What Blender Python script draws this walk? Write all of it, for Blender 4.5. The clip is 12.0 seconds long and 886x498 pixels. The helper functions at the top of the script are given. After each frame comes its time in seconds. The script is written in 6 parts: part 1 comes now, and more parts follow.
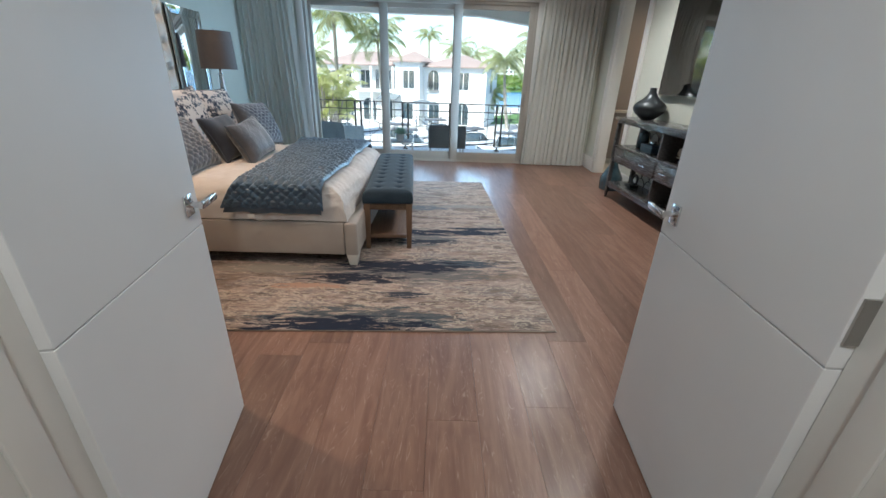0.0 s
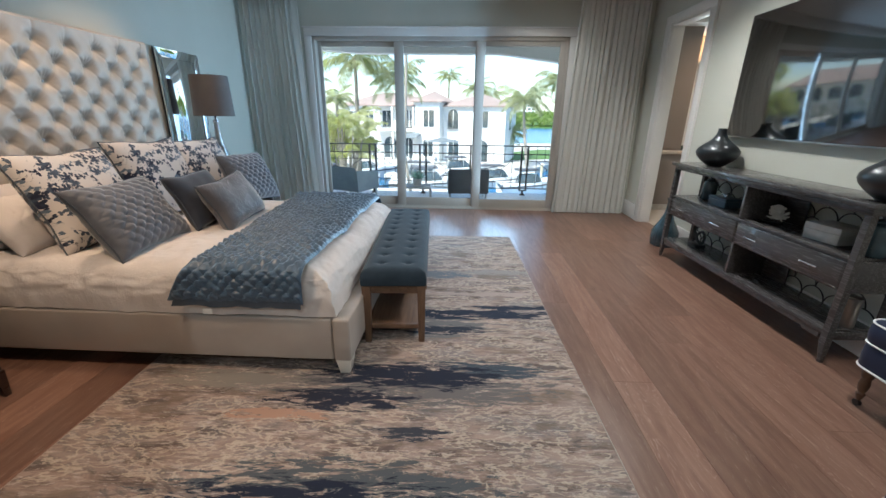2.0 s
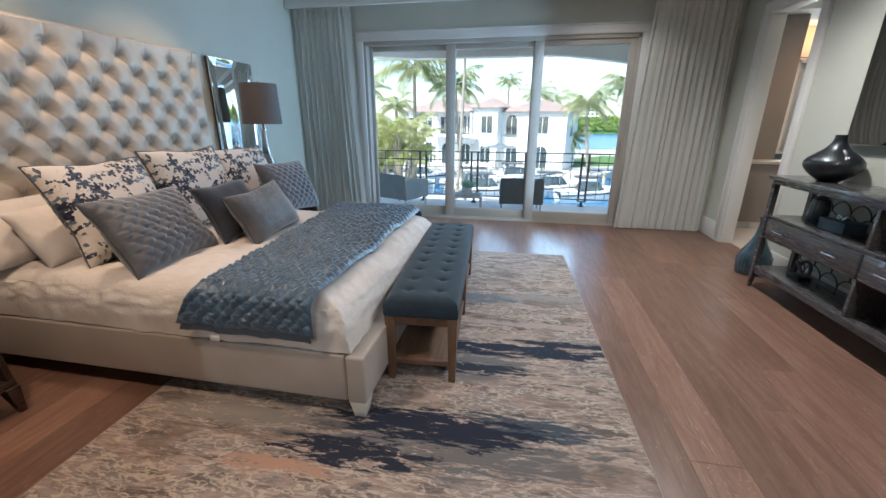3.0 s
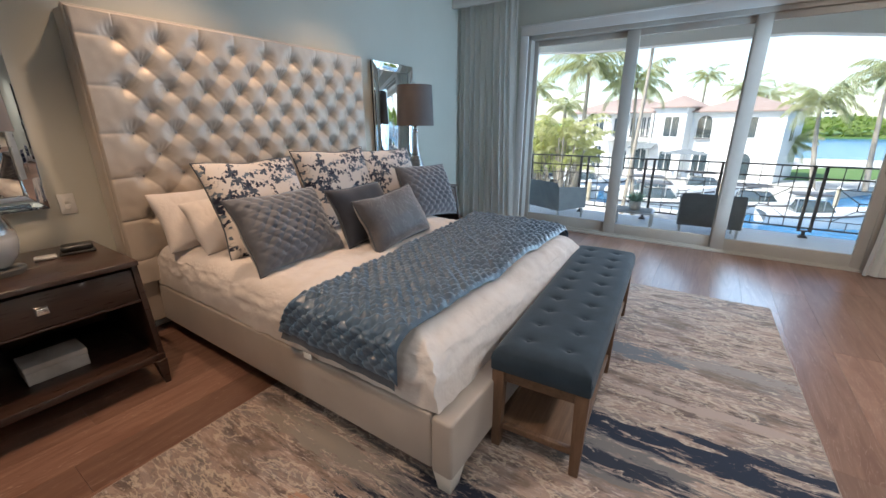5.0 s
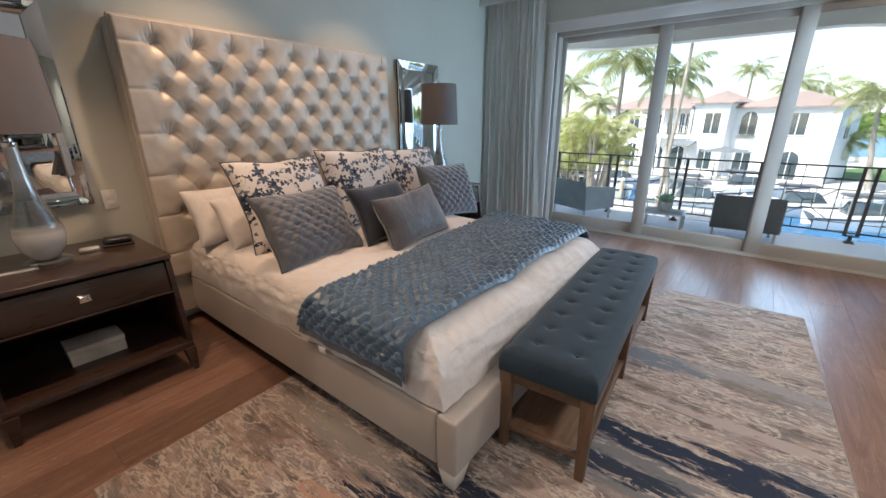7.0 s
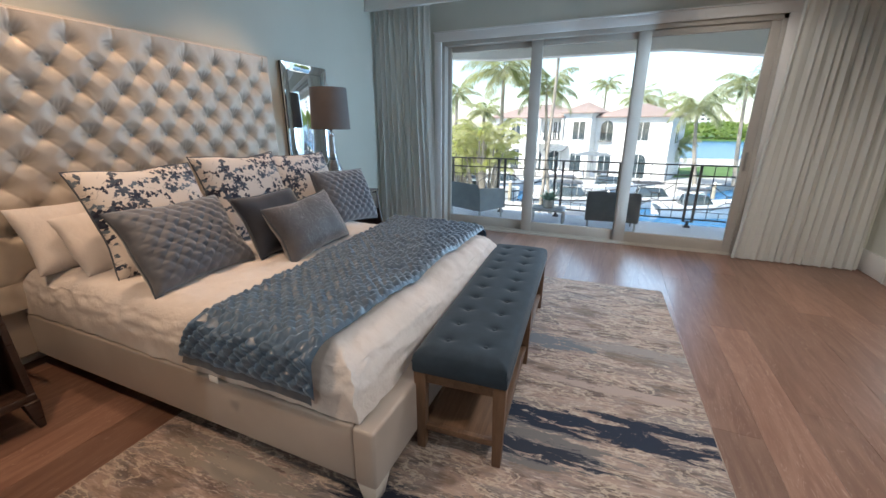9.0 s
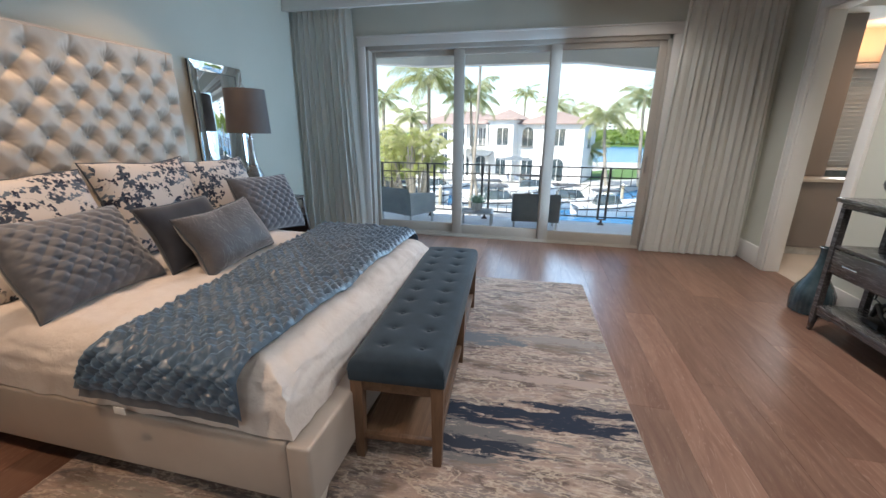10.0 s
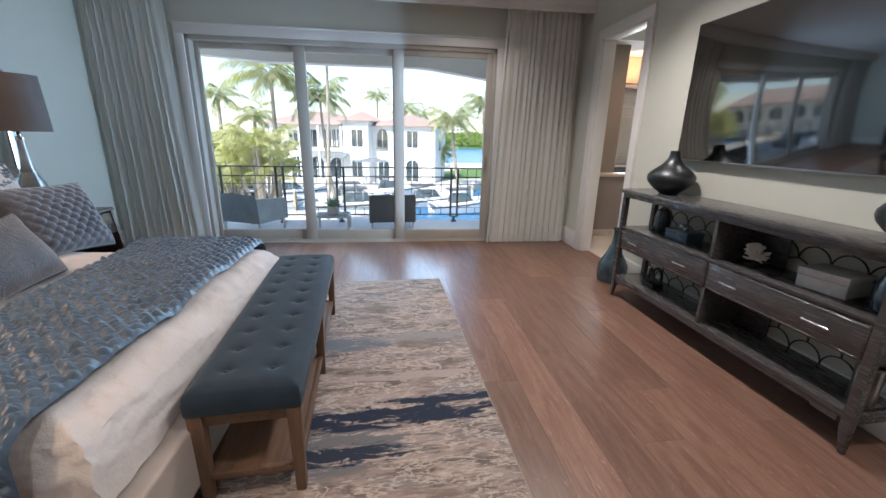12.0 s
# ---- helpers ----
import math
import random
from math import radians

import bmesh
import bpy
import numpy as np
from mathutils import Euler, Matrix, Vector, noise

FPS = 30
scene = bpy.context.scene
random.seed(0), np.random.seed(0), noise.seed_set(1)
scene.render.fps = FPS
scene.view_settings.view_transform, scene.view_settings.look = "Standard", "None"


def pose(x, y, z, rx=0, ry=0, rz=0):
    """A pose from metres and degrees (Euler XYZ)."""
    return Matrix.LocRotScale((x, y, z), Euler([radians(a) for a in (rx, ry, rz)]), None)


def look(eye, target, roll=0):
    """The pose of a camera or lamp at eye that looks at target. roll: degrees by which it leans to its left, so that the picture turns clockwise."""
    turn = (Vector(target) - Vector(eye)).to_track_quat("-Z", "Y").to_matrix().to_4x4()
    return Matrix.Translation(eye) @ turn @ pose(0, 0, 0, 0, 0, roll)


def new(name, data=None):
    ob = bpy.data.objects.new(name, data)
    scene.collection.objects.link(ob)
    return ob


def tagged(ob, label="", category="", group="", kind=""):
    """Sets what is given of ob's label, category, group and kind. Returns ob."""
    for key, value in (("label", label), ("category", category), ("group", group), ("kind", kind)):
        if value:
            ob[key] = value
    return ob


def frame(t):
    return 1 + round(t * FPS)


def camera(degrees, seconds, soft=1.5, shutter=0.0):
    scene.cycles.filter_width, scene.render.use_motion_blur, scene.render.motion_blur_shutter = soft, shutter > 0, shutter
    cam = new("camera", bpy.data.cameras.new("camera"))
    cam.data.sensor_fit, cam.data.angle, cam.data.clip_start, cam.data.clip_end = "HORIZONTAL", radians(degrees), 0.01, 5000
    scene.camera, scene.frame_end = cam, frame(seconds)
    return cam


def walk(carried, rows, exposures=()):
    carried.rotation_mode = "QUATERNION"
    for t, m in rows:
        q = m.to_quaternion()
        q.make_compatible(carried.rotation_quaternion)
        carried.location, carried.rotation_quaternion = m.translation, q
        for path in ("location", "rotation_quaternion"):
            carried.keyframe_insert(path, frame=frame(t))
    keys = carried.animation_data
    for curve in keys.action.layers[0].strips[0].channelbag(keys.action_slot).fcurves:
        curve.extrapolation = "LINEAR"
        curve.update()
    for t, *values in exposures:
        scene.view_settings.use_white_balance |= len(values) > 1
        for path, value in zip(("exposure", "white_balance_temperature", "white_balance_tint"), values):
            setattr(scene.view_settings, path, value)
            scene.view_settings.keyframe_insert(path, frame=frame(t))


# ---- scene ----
cam = camera(96.9, 12.0)
PATH = [
    (0, (0.917, 4.763, 1.375), (0.944, 6.594, 0.571), 1.9),
    (0.5, (0.95, 5.017, 1.394), (0.966, 6.868, 0.637), 1.6),
    (1, (0.947, 5.217, 1.399), (0.951, 7.086, 0.687), 1.3),
    (1.5, (0.907, 5.458, 1.409), (0.888, 7.341, 0.735), 1.0),
    (2, (0.896, 5.634, 1.421), (0.818, 7.524, 0.773), 0.7),
    (2.5, (0.939, 5.831, 1.426), (0.744, 7.718, 0.794), 0.4),
    (3, (0.969, 6.007, 1.423), (0.617, 7.874, 0.799), 0.2),
    (3.5, (0.941, 6.163, 1.412), (0.402, 7.985, 0.789), 0.2),
    (3.7, (0.92, 6.25, 1.392), (0.298, 8.049, 0.779), 0.3),
    (5.3, (0.931, 6.526, 1.412), (-0.189, 8.065, 0.798), -0.3),
    (5.5, (0.952, 6.529, 1.408), (-0.202, 8.043, 0.797), -0.4),
    (6, (0.984, 6.532, 1.41), (-0.223, 8.005, 0.799), -0.6),
    (6.5, (0.994, 6.541, 1.408), (-0.215, 8.013, 0.798), -0.6),
    (6.7, (0.998, 6.55, 1.432), (-0.198, 8.027, 0.811), -0.4),
    (8.3, (0.968, 6.463, 1.44), (0.022, 8.119, 0.836), -0.5),
    (8.5, (0.982, 6.55, 1.407), (0.094, 8.237, 0.802), -0.2),
    (9, (0.983, 6.546, 1.412), (0.236, 8.302, 0.814), 0.1),
    (9.5, (0.988, 6.539, 1.408), (0.395, 8.357, 0.822), 0.3),
    (10, (0.994, 6.536, 1.406), (0.566, 8.404, 0.834), 0.5),
    (10.5, (1.004, 6.536, 1.406), (0.744, 8.436, 0.841), 0.6),
    (11, (1.021, 6.536, 1.409), (0.931, 8.454, 0.849), 0.8),
    (11.5, (1.046, 6.537, 1.413), (1.122, 8.456, 0.856), 0.9),
    (12, (1.059, 6.537, 1.408), (1.306, 8.442, 0.854), 1.2),
]
walk(cam, [(t, look(eye, target, roll)) for t, eye, target, roll in PATH],
     [(0, 1.58, 5900, 3), (3.5, 1.57, 5900, 6), (5.5, 1.55, 6420, 10), (9.5, 1.49, 6360, 9), (12, 1.57, 6280, 12)])

# ---- light ----
def sun_and_sky(elevation, azimuth, sun_strength, sky_strength):
    world = bpy.data.worlds.new("world")
    scene.world = world
    world.use_nodes = True
    nodes, links = world.node_tree.nodes, world.node_tree.links
    sky = nodes.new("ShaderNodeTexSky")
    sky.sky_type, sky.sun_disc = "NISHITA", False
    sky.sun_elevation, sky.sun_rotation = radians(elevation), radians(azimuth)
    links.new(sky.outputs[0], nodes["Background"].inputs[0])
    nodes["Background"].inputs[1].default_value = sky_strength
    sun = bpy.data.lights.new("sun", "SUN")
    sun.energy, sun.angle, sun.color = sun_strength, radians(0.5), (1, 0.95, 0.87)
    ob = new("sun", sun)
    e, a = radians(elevation), radians(azimuth)
    way = Vector((math.sin(a) * math.cos(e), math.cos(a) * math.cos(e), math.sin(e)))
    ob.matrix_world = look(way * 50, (0, 0, 0))


sun_and_sky(50, 215, 3.0, 0.125)
scene.view_settings.exposure = 1.62
scene.view_settings.use_white_balance = True
scene.view_settings.white_balance_temperature = 6500
scene.view_settings.white_balance_tint = 12


def area(name, m, sx, sy, watts, color=(1, 1, 1)):
    data = bpy.data.lights.new(name, "AREA")
    data.shape, data.size, data.size_y, data.energy, data.color = "RECTANGLE", sx, sy, watts, color
    ob = new(name, data)
    ob.matrix_world = m
    return ob


def spot(name, x, y, z, watts, angle=95, color=(1, 0.66, 0.42), blend=0.7, size=0.04):
    data = bpy.data.lights.new(name, "SPOT")
    data.energy, data.spot_size, data.spot_blend, data.color, data.shadow_soft_size = watts, radians(angle), blend, color, size
    ob = new(name, data)
    ob.matrix_world = pose(x, y, z)
    return ob


CEIL = 3.05
# window light, in upright strips set like half-open shutters just inside the glass
for wx, wturn, wwide, watts in ((-0.10, -52, 0.80, 3), (0.70, -52, 0.80, 6.5), (1.50, -52, 0.80, 12)):
    area("window_sky_light", pose(wx, 11.46 if wturn else 11.74, 1.28, 0, 0, wturn) @ pose(0, 0, 0, -90), wwide, 2.1, watts, (0.48, 0.73, 1.0))
# warm spots near the bed; white ones are fill added on the east side
SPOTS_AND_FILLS = [(-1.52, 7.90, 30), (-1.52, 9.20, 20), (-1.0, 6.65, 43), (0.6, 8.7, 8), (2.4, 7.2, 54), (2.4, 9.4, 80), (1.9, 11.0, 20)]
for lx, ly, lw in SPOTS_AND_FILLS:
    white = lx > 1.5 or ly > 10
    spot("ceiling_spot_and_fill", lx, ly, CEIL - 0.03, lw, 130 if white else 95, (1, 0.92, 0.85) if white else (1, 0.66, 0.42), 0.7, 0.12 if white else 0.04)
spot("hall_spot_light", 0.95, 4.2, CEIL - 0.03, 45, 150, (1, 0.95, 0.90))
# added lamp without a fitting, turns the wall above the tiles orange
added_wash = spot("bath_added_wash", 0, 0, 0, 10, 120, (1, 0.46, 0.20))
added_wash.matrix_world = look((4.9, 12.5, 2.35), (5.0, 13.0, 2.85))
spot("bath_spot_light", 5.2, 11.3, CEIL - 0.03, 30, 150, (1, 0.66, 0.42))


# ---- materials ----
def material(name, color=(0.5, 0.5, 0.5), rough=0.5, metal=0.0, **more):
    m = bpy.data.materials.new(name)
    m.use_nodes = True
    b = m.node_tree.nodes["Principled BSDF"]
    b.inputs["Base Color"].default_value = (*color, 1)
    b.inputs["Roughness"].default_value = rough
    b.inputs["Metallic"].default_value = metal
    for key, value in more.items():
        b.inputs[key.replace("_", " ")].default_value = value
    return m


class Net:
    """Short ways to add nodes to a material."""

    def __init__(self, m):
        self.m, self.n, self.l = m, m.node_tree.nodes, m.node_tree.links
        self.b = self.n["Principled BSDF"]

    def put(self, value, socket):
        if hasattr(value, "links"):
            self.l.new(value, socket)
        elif value is not None:
            socket.default_value = value

    def coords(self, scale=(1, 1, 1), turn=0.0, kind="Object", shift=(0, 0, 0)):
        c, mp = self.n.new("ShaderNodeTexCoord"), self.n.new("ShaderNodeMapping")
        self.l.new(c.outputs[kind], mp.inputs[0])
        mp.inputs["Scale"].default_value = scale
        mp.inputs["Rotation"].default_value = (0, 0, radians(turn))
        mp.inputs["Location"].default_value = shift
        return mp.outputs[0]

    def world(self, scale=(1, 1, 1)):
        c, mp = self.n.new("ShaderNodeNewGeometry"), self.n.new("ShaderNodeMapping")
        self.l.new(c.outputs["Position"], mp.inputs[0])
        mp.inputs["Scale"].default_value = scale
        return mp.outputs[0]

    def noise(self, at, scale=5, detail=4, rough=0.5, twist=0.0):
        t = self.n.new("ShaderNodeTexNoise")
        self.l.new(at, t.inputs["Vector"])
        for k, v in (("Scale", scale), ("Detail", detail), ("Roughness", rough), ("Distortion", twist)):
            t.inputs[k].default_value = v
        return t.outputs[0]

    def voronoi(self, at, scale=5, feature="F1"):
        t = self.n.new("ShaderNodeTexVoronoi")
        t.feature = feature
        self.l.new(at, t.inputs["Vector"])
        t.inputs["Scale"].default_value = scale
        return t.outputs[0]

    def ramp(self, value, *stops, ease="LINEAR"):
        t = self.n.new("ShaderNodeValToRGB")
        t.color_ramp.interpolation = ease
        e = t.color_ramp.elements
        while len(e) < len(stops):
            e.new(0.5)
        for i, (at, c) in enumerate(stops):
            e[i].position = at
            e[i].color = (*c, 1) if hasattr(c, "__len__") else (c, c, c, 1)
        self.l.new(value, t.inputs[0])
        return t.outputs[0]

    def mix(self, how, fac, a, b):
        t = self.n.new("ShaderNodeMix")
        t.data_type, t.blend_type = "RGBA", how
        self.put(fac, t.inputs[0])
        self.put((*a, 1) if isinstance(a, tuple) and len(a) == 3 else a, t.inputs[6])
        self.put((*b, 1) if isinstance(b, tuple) and len(b) == 3 else b, t.inputs[7])
        return t.outputs[2]

    def math(self, op, a, b=0.0):
        t = self.n.new("ShaderNodeMath")
        t.operation = op
        self.put(a, t.inputs[0])
        self.put(b, t.inputs[1])
        return t.outputs[0]

    def bump(self, height, strength=0.3, distance=0.002):
        t = self.n.new("ShaderNodeBump")
        t.inputs["Strength"].default_value, t.inputs["Distance"].default_value = strength, distance
        self.l.new(height, t.inputs["Height"])
        self.l.new(t.outputs[0], self.b.inputs["Normal"])

    def color(self, c):
        self.put(c, self.b.inputs["Base Color"])

    def rough(self, c):
        self.put(c, self.b.inputs["Roughness"])

    def chance(self):
        return self.n.new("ShaderNodeObjectInfo").outputs["Random"]

    def island(self):
        return self.n.new("ShaderNodeNewGeometry").outputs["Random Per Island"]


def mottled(name, a, b, rough=0.5, scale=6, grain=80, depth=0.15, metal=0.0, **more):
    """A plain surface with soft large variation and fine relief."""
    m = material(name, a, rough, metal, **more)
    k = Net(m)
    at = k.world()
    big = k.noise(at, scale, 3)
    fine = k.noise(at, grain, 3)
    k.color(k.mix("MIX", k.ramp(big, (0.3, 0.0), (0.7, 1.0)), a, b))
    k.rough(k.math("ADD", k.math("MULTIPLY", fine, 0.12), rough - 0.06))
    k.bump(fine, depth, 0.001)
    return m


def wood(name, dark, light, rough=0.4, along="Y", scale=1.0, depth=0.15, coat=0.0):
    m = material(name, dark, rough, Coat_Weight=coat)
    k = Net(m)
    s = {"X": (1.2, 14, 14), "Y": (14, 1.2, 14), "Z": (14, 14, 1.2)}[along]
    at = k.coords(tuple(v * scale for v in s))
    g = k.noise(at, 2.0, 6, 0.6, 0.6)
    fine = k.noise(at, 9, 4, 0.6)
    k.color(k.mix("MIX", k.ramp(k.mix("MIX", 0.35, g, fine), (0.35, 0.0), (0.65, 1.0)), dark, light))
    k.rough(k.math("ADD", k.math("MULTIPLY", fine, 0.15), rough - 0.08))
    k.bump(fine, depth, 0.001)
    return m


def fabric(name, a, b, rough=0.85, weave=500, sheen=0.3, depth=0.25, scale=5):
    m = material(name, a, rough, Sheen_Weight=sheen, Sheen_Roughness=0.4)
    k = Net(m)
    at = k.coords()
    big = k.noise(at, scale, 4, 0.6)
    fine = k.noise(at, weave, 2)
    k.color(k.mix("MIX", k.ramp(big, (0.3, 0.0), (0.7, 1.0)), a, b))
    k.bump(fine, depth, 0.001)
    return m


WALL = mottled("painted_wall", (0.565, 0.565, 0.495), (0.605, 0.605, 0.535), 0.6, 1.5, 180, 0.08)
CEILING = mottled("ceiling_paint", (0.78, 0.77, 0.75), (0.80, 0.79, 0.77), 0.7, 1.5, 150, 0.06)
TRIM = mottled("trim_paint", (0.74, 0.72, 0.69), (0.78, 0.76, 0.73), 0.38, 2.0, 120, 0.04)
DOORPAINT = mottled("door_lacquer", (0.74, 0.73, 0.73), (0.78, 0.77, 0.77), 0.5, 2.0, 90, 0.04)
GROOVE = material("groove_paint", (0.55, 0.54, 0.54), 0.6)
FRAME = mottled("door_frame_aluminium", (0.43, 0.395, 0.35), (0.47, 0.435, 0.385), 0.55, 4, 200, 0.05)
CHROME = mottled("chrome", (0.75, 0.75, 0.76), (0.68, 0.68, 0.70), 0.14, 8, 60, 0.03, 1.0)
NICKEL = mottled("brushed_nickel", (0.44, 0.43, 0.41), (0.38, 0.37, 0.35), 0.3, 8, 300, 0.06, 1.0)
MIRROR = material("looking_glass", (0.86, 0.88, 0.87), 0.015, 1.0)
SCREEN = material("screen_glass", (0.003, 0.003, 0.003), 0.06, IOR=2.7)
GLASS = material("pane_glass", (0.95, 0.98, 0.97), 0.0, IOR=1.35, Transmission_Weight=1.0)
BLACK = mottled("black_plastic", (0.012, 0.012, 0.013), (0.02, 0.02, 0.022), 0.35, 6, 120, 0.05)
WHITEP = mottled("white_plastic", (0.72, 0.72, 0.70), (0.76, 0.76, 0.74), 0.35, 6, 120, 0.03)
OUTWALL = mottled("white_stucco", (0.74, 0.74, 0.72), (0.80, 0.80, 0.78), 0.8, 0.4, 12, 0.2)
CONSOLEWOOD = wood("grey_brown_wood", (0.052, 0.048, 0.048), (0.085, 0.079, 0.078), 0.27, "Y", 1.0, 0.08, 0.3)
NIGHTWOOD = wood("dark_walnut", (0.030, 0.016, 0.012), (0.055, 0.030, 0.022), 0.30, "Y", 1.0, 0.08, 0.3)
OAK = wood("weathered_oak", (0.10, 0.056, 0.032), (0.175, 0.102, 0.062), 0.55, "Y", 1.3, 0.3)
OAKZ = wood("weathered_oak_upright", (0.10, 0.056, 0.032), (0.175, 0.102, 0.062), 0.55, "Z", 1.3, 0.3)
IRON = mottled("railing_paint", (0.075, 0.066, 0.06), (0.10, 0.09, 0.085), 0.5, 4, 90, 0.15)


# ---- mesh helpers ----
def ident(x):
    return x


def box(bm, x0, x1, y0, y1, z0, z1, m=None):
    out = bmesh.ops.create_cube(bm, size=1.0)["verts"]
    mat = Matrix.Translation(((x0 + x1) / 2, (y0 + y1) / 2, (z0 + z1) / 2)) @ Matrix.Diagonal((x1 - x0, y1 - y0, z1 - z0, 1))
    if m is not None:
        mat = m @ mat
    bmesh.ops.transform(bm, matrix=mat, verts=out)
    return out


def bevel(bm, width, segments=2):
    if width > 0:
        bmesh.ops.bevel(bm, geom=list(bm.edges), offset=width, segments=segments, profile=0.5, affect="EDGES", clamp_overlap=True)
    return bm


def bx(x0, x1, y0, y1, z0, z1, w=0.003, segments=2):
    bm = bmesh.new()
    box(bm, x0, x1, y0, y1, z0, z1)
    return bevel(bm, min(w, 0.45 * min(x1 - x0, y1 - y0, z1 - z0)), segments)


def hull(bottom, top, w=0.0):
    """A solid between two loops of four corners."""
    bm = bmesh.new()
    a = [bm.verts.new(p) for p in bottom]
    b = [bm.verts.new(p) for p in top]
    n = len(a)
    bm.faces.new(a[::-1]), bm.faces.new(b)
    for i in range(n):
        bm.faces.new((a[i], a[(i + 1) % n], b[(i + 1) % n], b[i]))
    return bevel(bm, w)


def rect(x0, x1, y0, y1, z):
    return [(x0, y0, z), (x1, y0, z), (x1, y1, z), (x0, y1, z)]


def lathe(profile, n=40, cap=True, centre=(0, 0), bm=None, wave=None):
    bm = bm or bmesh.new()
    rings = []
    for r, z in profile:
        ring = []
        for i in range(n):
            a = 2 * math.pi * i / n
            q = r * (wave(a, z) if wave else 1)
            ring.append(bm.verts.new((centre[0] + q * math.cos(a), centre[1] + q * math.sin(a), z)))
        rings.append(ring)
    for a, b in zip(rings, rings[1:]):
        for i in range(n):
            bm.faces.new((a[i], a[(i + 1) % n], b[(i + 1) % n], b[i]))
    if cap:
        bm.faces.new(rings[0][::-1])
        bm.faces.new(rings[-1])
    return bm


def tube(points, r, n=8, bm=None, closed=False, taper=None):
    """A round bar along a list of points."""
    bm = bm or bmesh.new()
    pts = [Vector(p) for p in points]
    rings = []
    up = None
    for i, p in enumerate(pts):
        if closed:
            d = (pts[(i + 1) % len(pts)] - pts[i - 1]).normalized()
        else:
            d = (pts[min(i + 1, len(pts) - 1)] - pts[max(i - 1, 0)]).normalized()
        if up is None:
            up = d.orthogonal().normalized()
        side = d.cross(up)
        side = side.normalized() if side.length > 1e-6 else d.orthogonal().normalized()
        up = side.cross(d).normalized()
        q = r * (taper(i / (len(pts) - 1)) if taper else 1)
        rings.append([bm.verts.new(p + q * (math.cos(2 * math.pi * k / n) * up + math.sin(2 * math.pi * k / n) * side)) for k in range(n)])
    pairs = list(zip(rings, rings[1:])) + ([(rings[-1], rings[0])] if closed else [])
    for a, b in pairs:
        for k in range(n):
            bm.faces.new((a[k], a[(k + 1) % n], b[(k + 1) % n], b[k]))
    if not closed:
        bm.faces.new(rings[0][::-1])
        bm.faces.new(rings[-1])
    return bm


def grid(nu, nv, place, closed=True, bm=None):
    """A sheet of nu x nv quads whose corners place(u, v) gives, u and v from 0 to 1."""
    bm = bm or bmesh.new()
    vs = [[bm.verts.new(place(i / nu, j / nv)) for j in range(nv + 1)] for i in range(nu + 1)]
    for i in range(nu):
        for j in range(nv):
            bm.faces.new((vs[i][j], vs[i + 1][j], vs[i + 1][j + 1], vs[i][j + 1]))
    return bm


def finish(bm, name, mat, smooth=True):
    me = bpy.data.meshes.new(name)
    bmesh.ops.recalc_face_normals(bm, faces=bm.faces)
    bm.to_mesh(me)
    bm.free()
    me.materials.append(mat)
    if smooth:
        me.shade_smooth()
        me.set_sharp_from_angle(angle=radians(38))
    return me


def part(name, bm, mat, parent=None, label="", m=None, kind=""):
    ob = new(name, finish(bm, name, mat))
    if parent is not None:
        ob.parent = parent
    if m is not None:
        ob.matrix_local = m
    return tagged(ob, label=label, kind=kind)


def thing(name, m, label, category, group=""):
    ob = new(name)
    ob.empty_display_size = 0.1
    ob.matrix_world = m
    return tagged(ob, label=label, category=category, group=group)


def solid(name, bm, mat, label, category, m=None, group="", kind=""):
    ob = new(name, finish(bm, name, mat))
    if m is not None:
        ob.matrix_world = m
    return tagged(ob, label=label, category=category, group=group, kind=kind)


def structure(name, bm, mat, label="", parent=None):
    ob = new(name, finish(bm, name, mat))
    if parent is not None:
        ob.parent = parent
    return tagged(ob, label=label, kind="structure")




# ---- room ----
X0, X1, Y0, Y1 = -2.24, 3.46, 5.37, 11.78
DX0, DX1 = 0.14, 1.74
WX0, WX1, WTOP = -1.262, 2.37, 2.455
OY0, OY1, OTOP = 10.39, 11.21, 2.50


def wall_boxes(*boxes):
    bm = bmesh.new()
    for b in boxes:
        box(bm, *b)
    return bm


structure("wall_west", wall_boxes((X0 - 0.15, X0, Y0, Y1, 0, CEIL)), WALL, "pale grey-green painted bedroom wall behind the bed")
structure("wall_north", wall_boxes((X0 - 0.15, WX0, Y1, Y1 + 0.2, 0, CEIL), (WX1, X1 + 0.15, Y1, Y1 + 0.2, 0, CEIL), (WX0, WX1, Y1, Y1 + 0.2, WTOP, CEIL)), WALL, "grey painted wall round the wide sliding glass door")
structure("wall_east", wall_boxes((X1, X1 + 0.14, Y0, OY0, 0, CEIL), (X1, X1 + 0.14, OY1, Y1, 0, CEIL), (X1, X1 + 0.14, OY0, OY1, OTOP, CEIL)), WALL, "pale painted wall with the mounted television and bathroom opening")
structure("wall_south", wall_boxes((X0 - 0.15, DX0, Y0 - 0.16, Y0, 0, CEIL), (DX1, X1 + 0.14, Y0 - 0.16, Y0, 0, CEIL), (DX0, DX1, Y0 - 0.16, Y0, 2.44, CEIL)), WALL, "painted wall with the double entrance door")
structure("ceiling", wall_boxes((X0 - 0.15, X1 + 0.14, Y0 - 0.16, Y1 + 0.2, CEIL, CEIL + 0.12)), CEILING, "smooth white bedroom ceiling")
structure("hall_wall_west", wall_boxes((-0.75, -0.6, 2.4, Y0 - 0.16, 0, CEIL)), WALL, "plain painted hallway wall")
structure("hall_wall_east", wall_boxes((2.5, 2.65, 2.4, Y0 - 0.16, 0, CEIL)), WALL, "plain painted hallway wall")
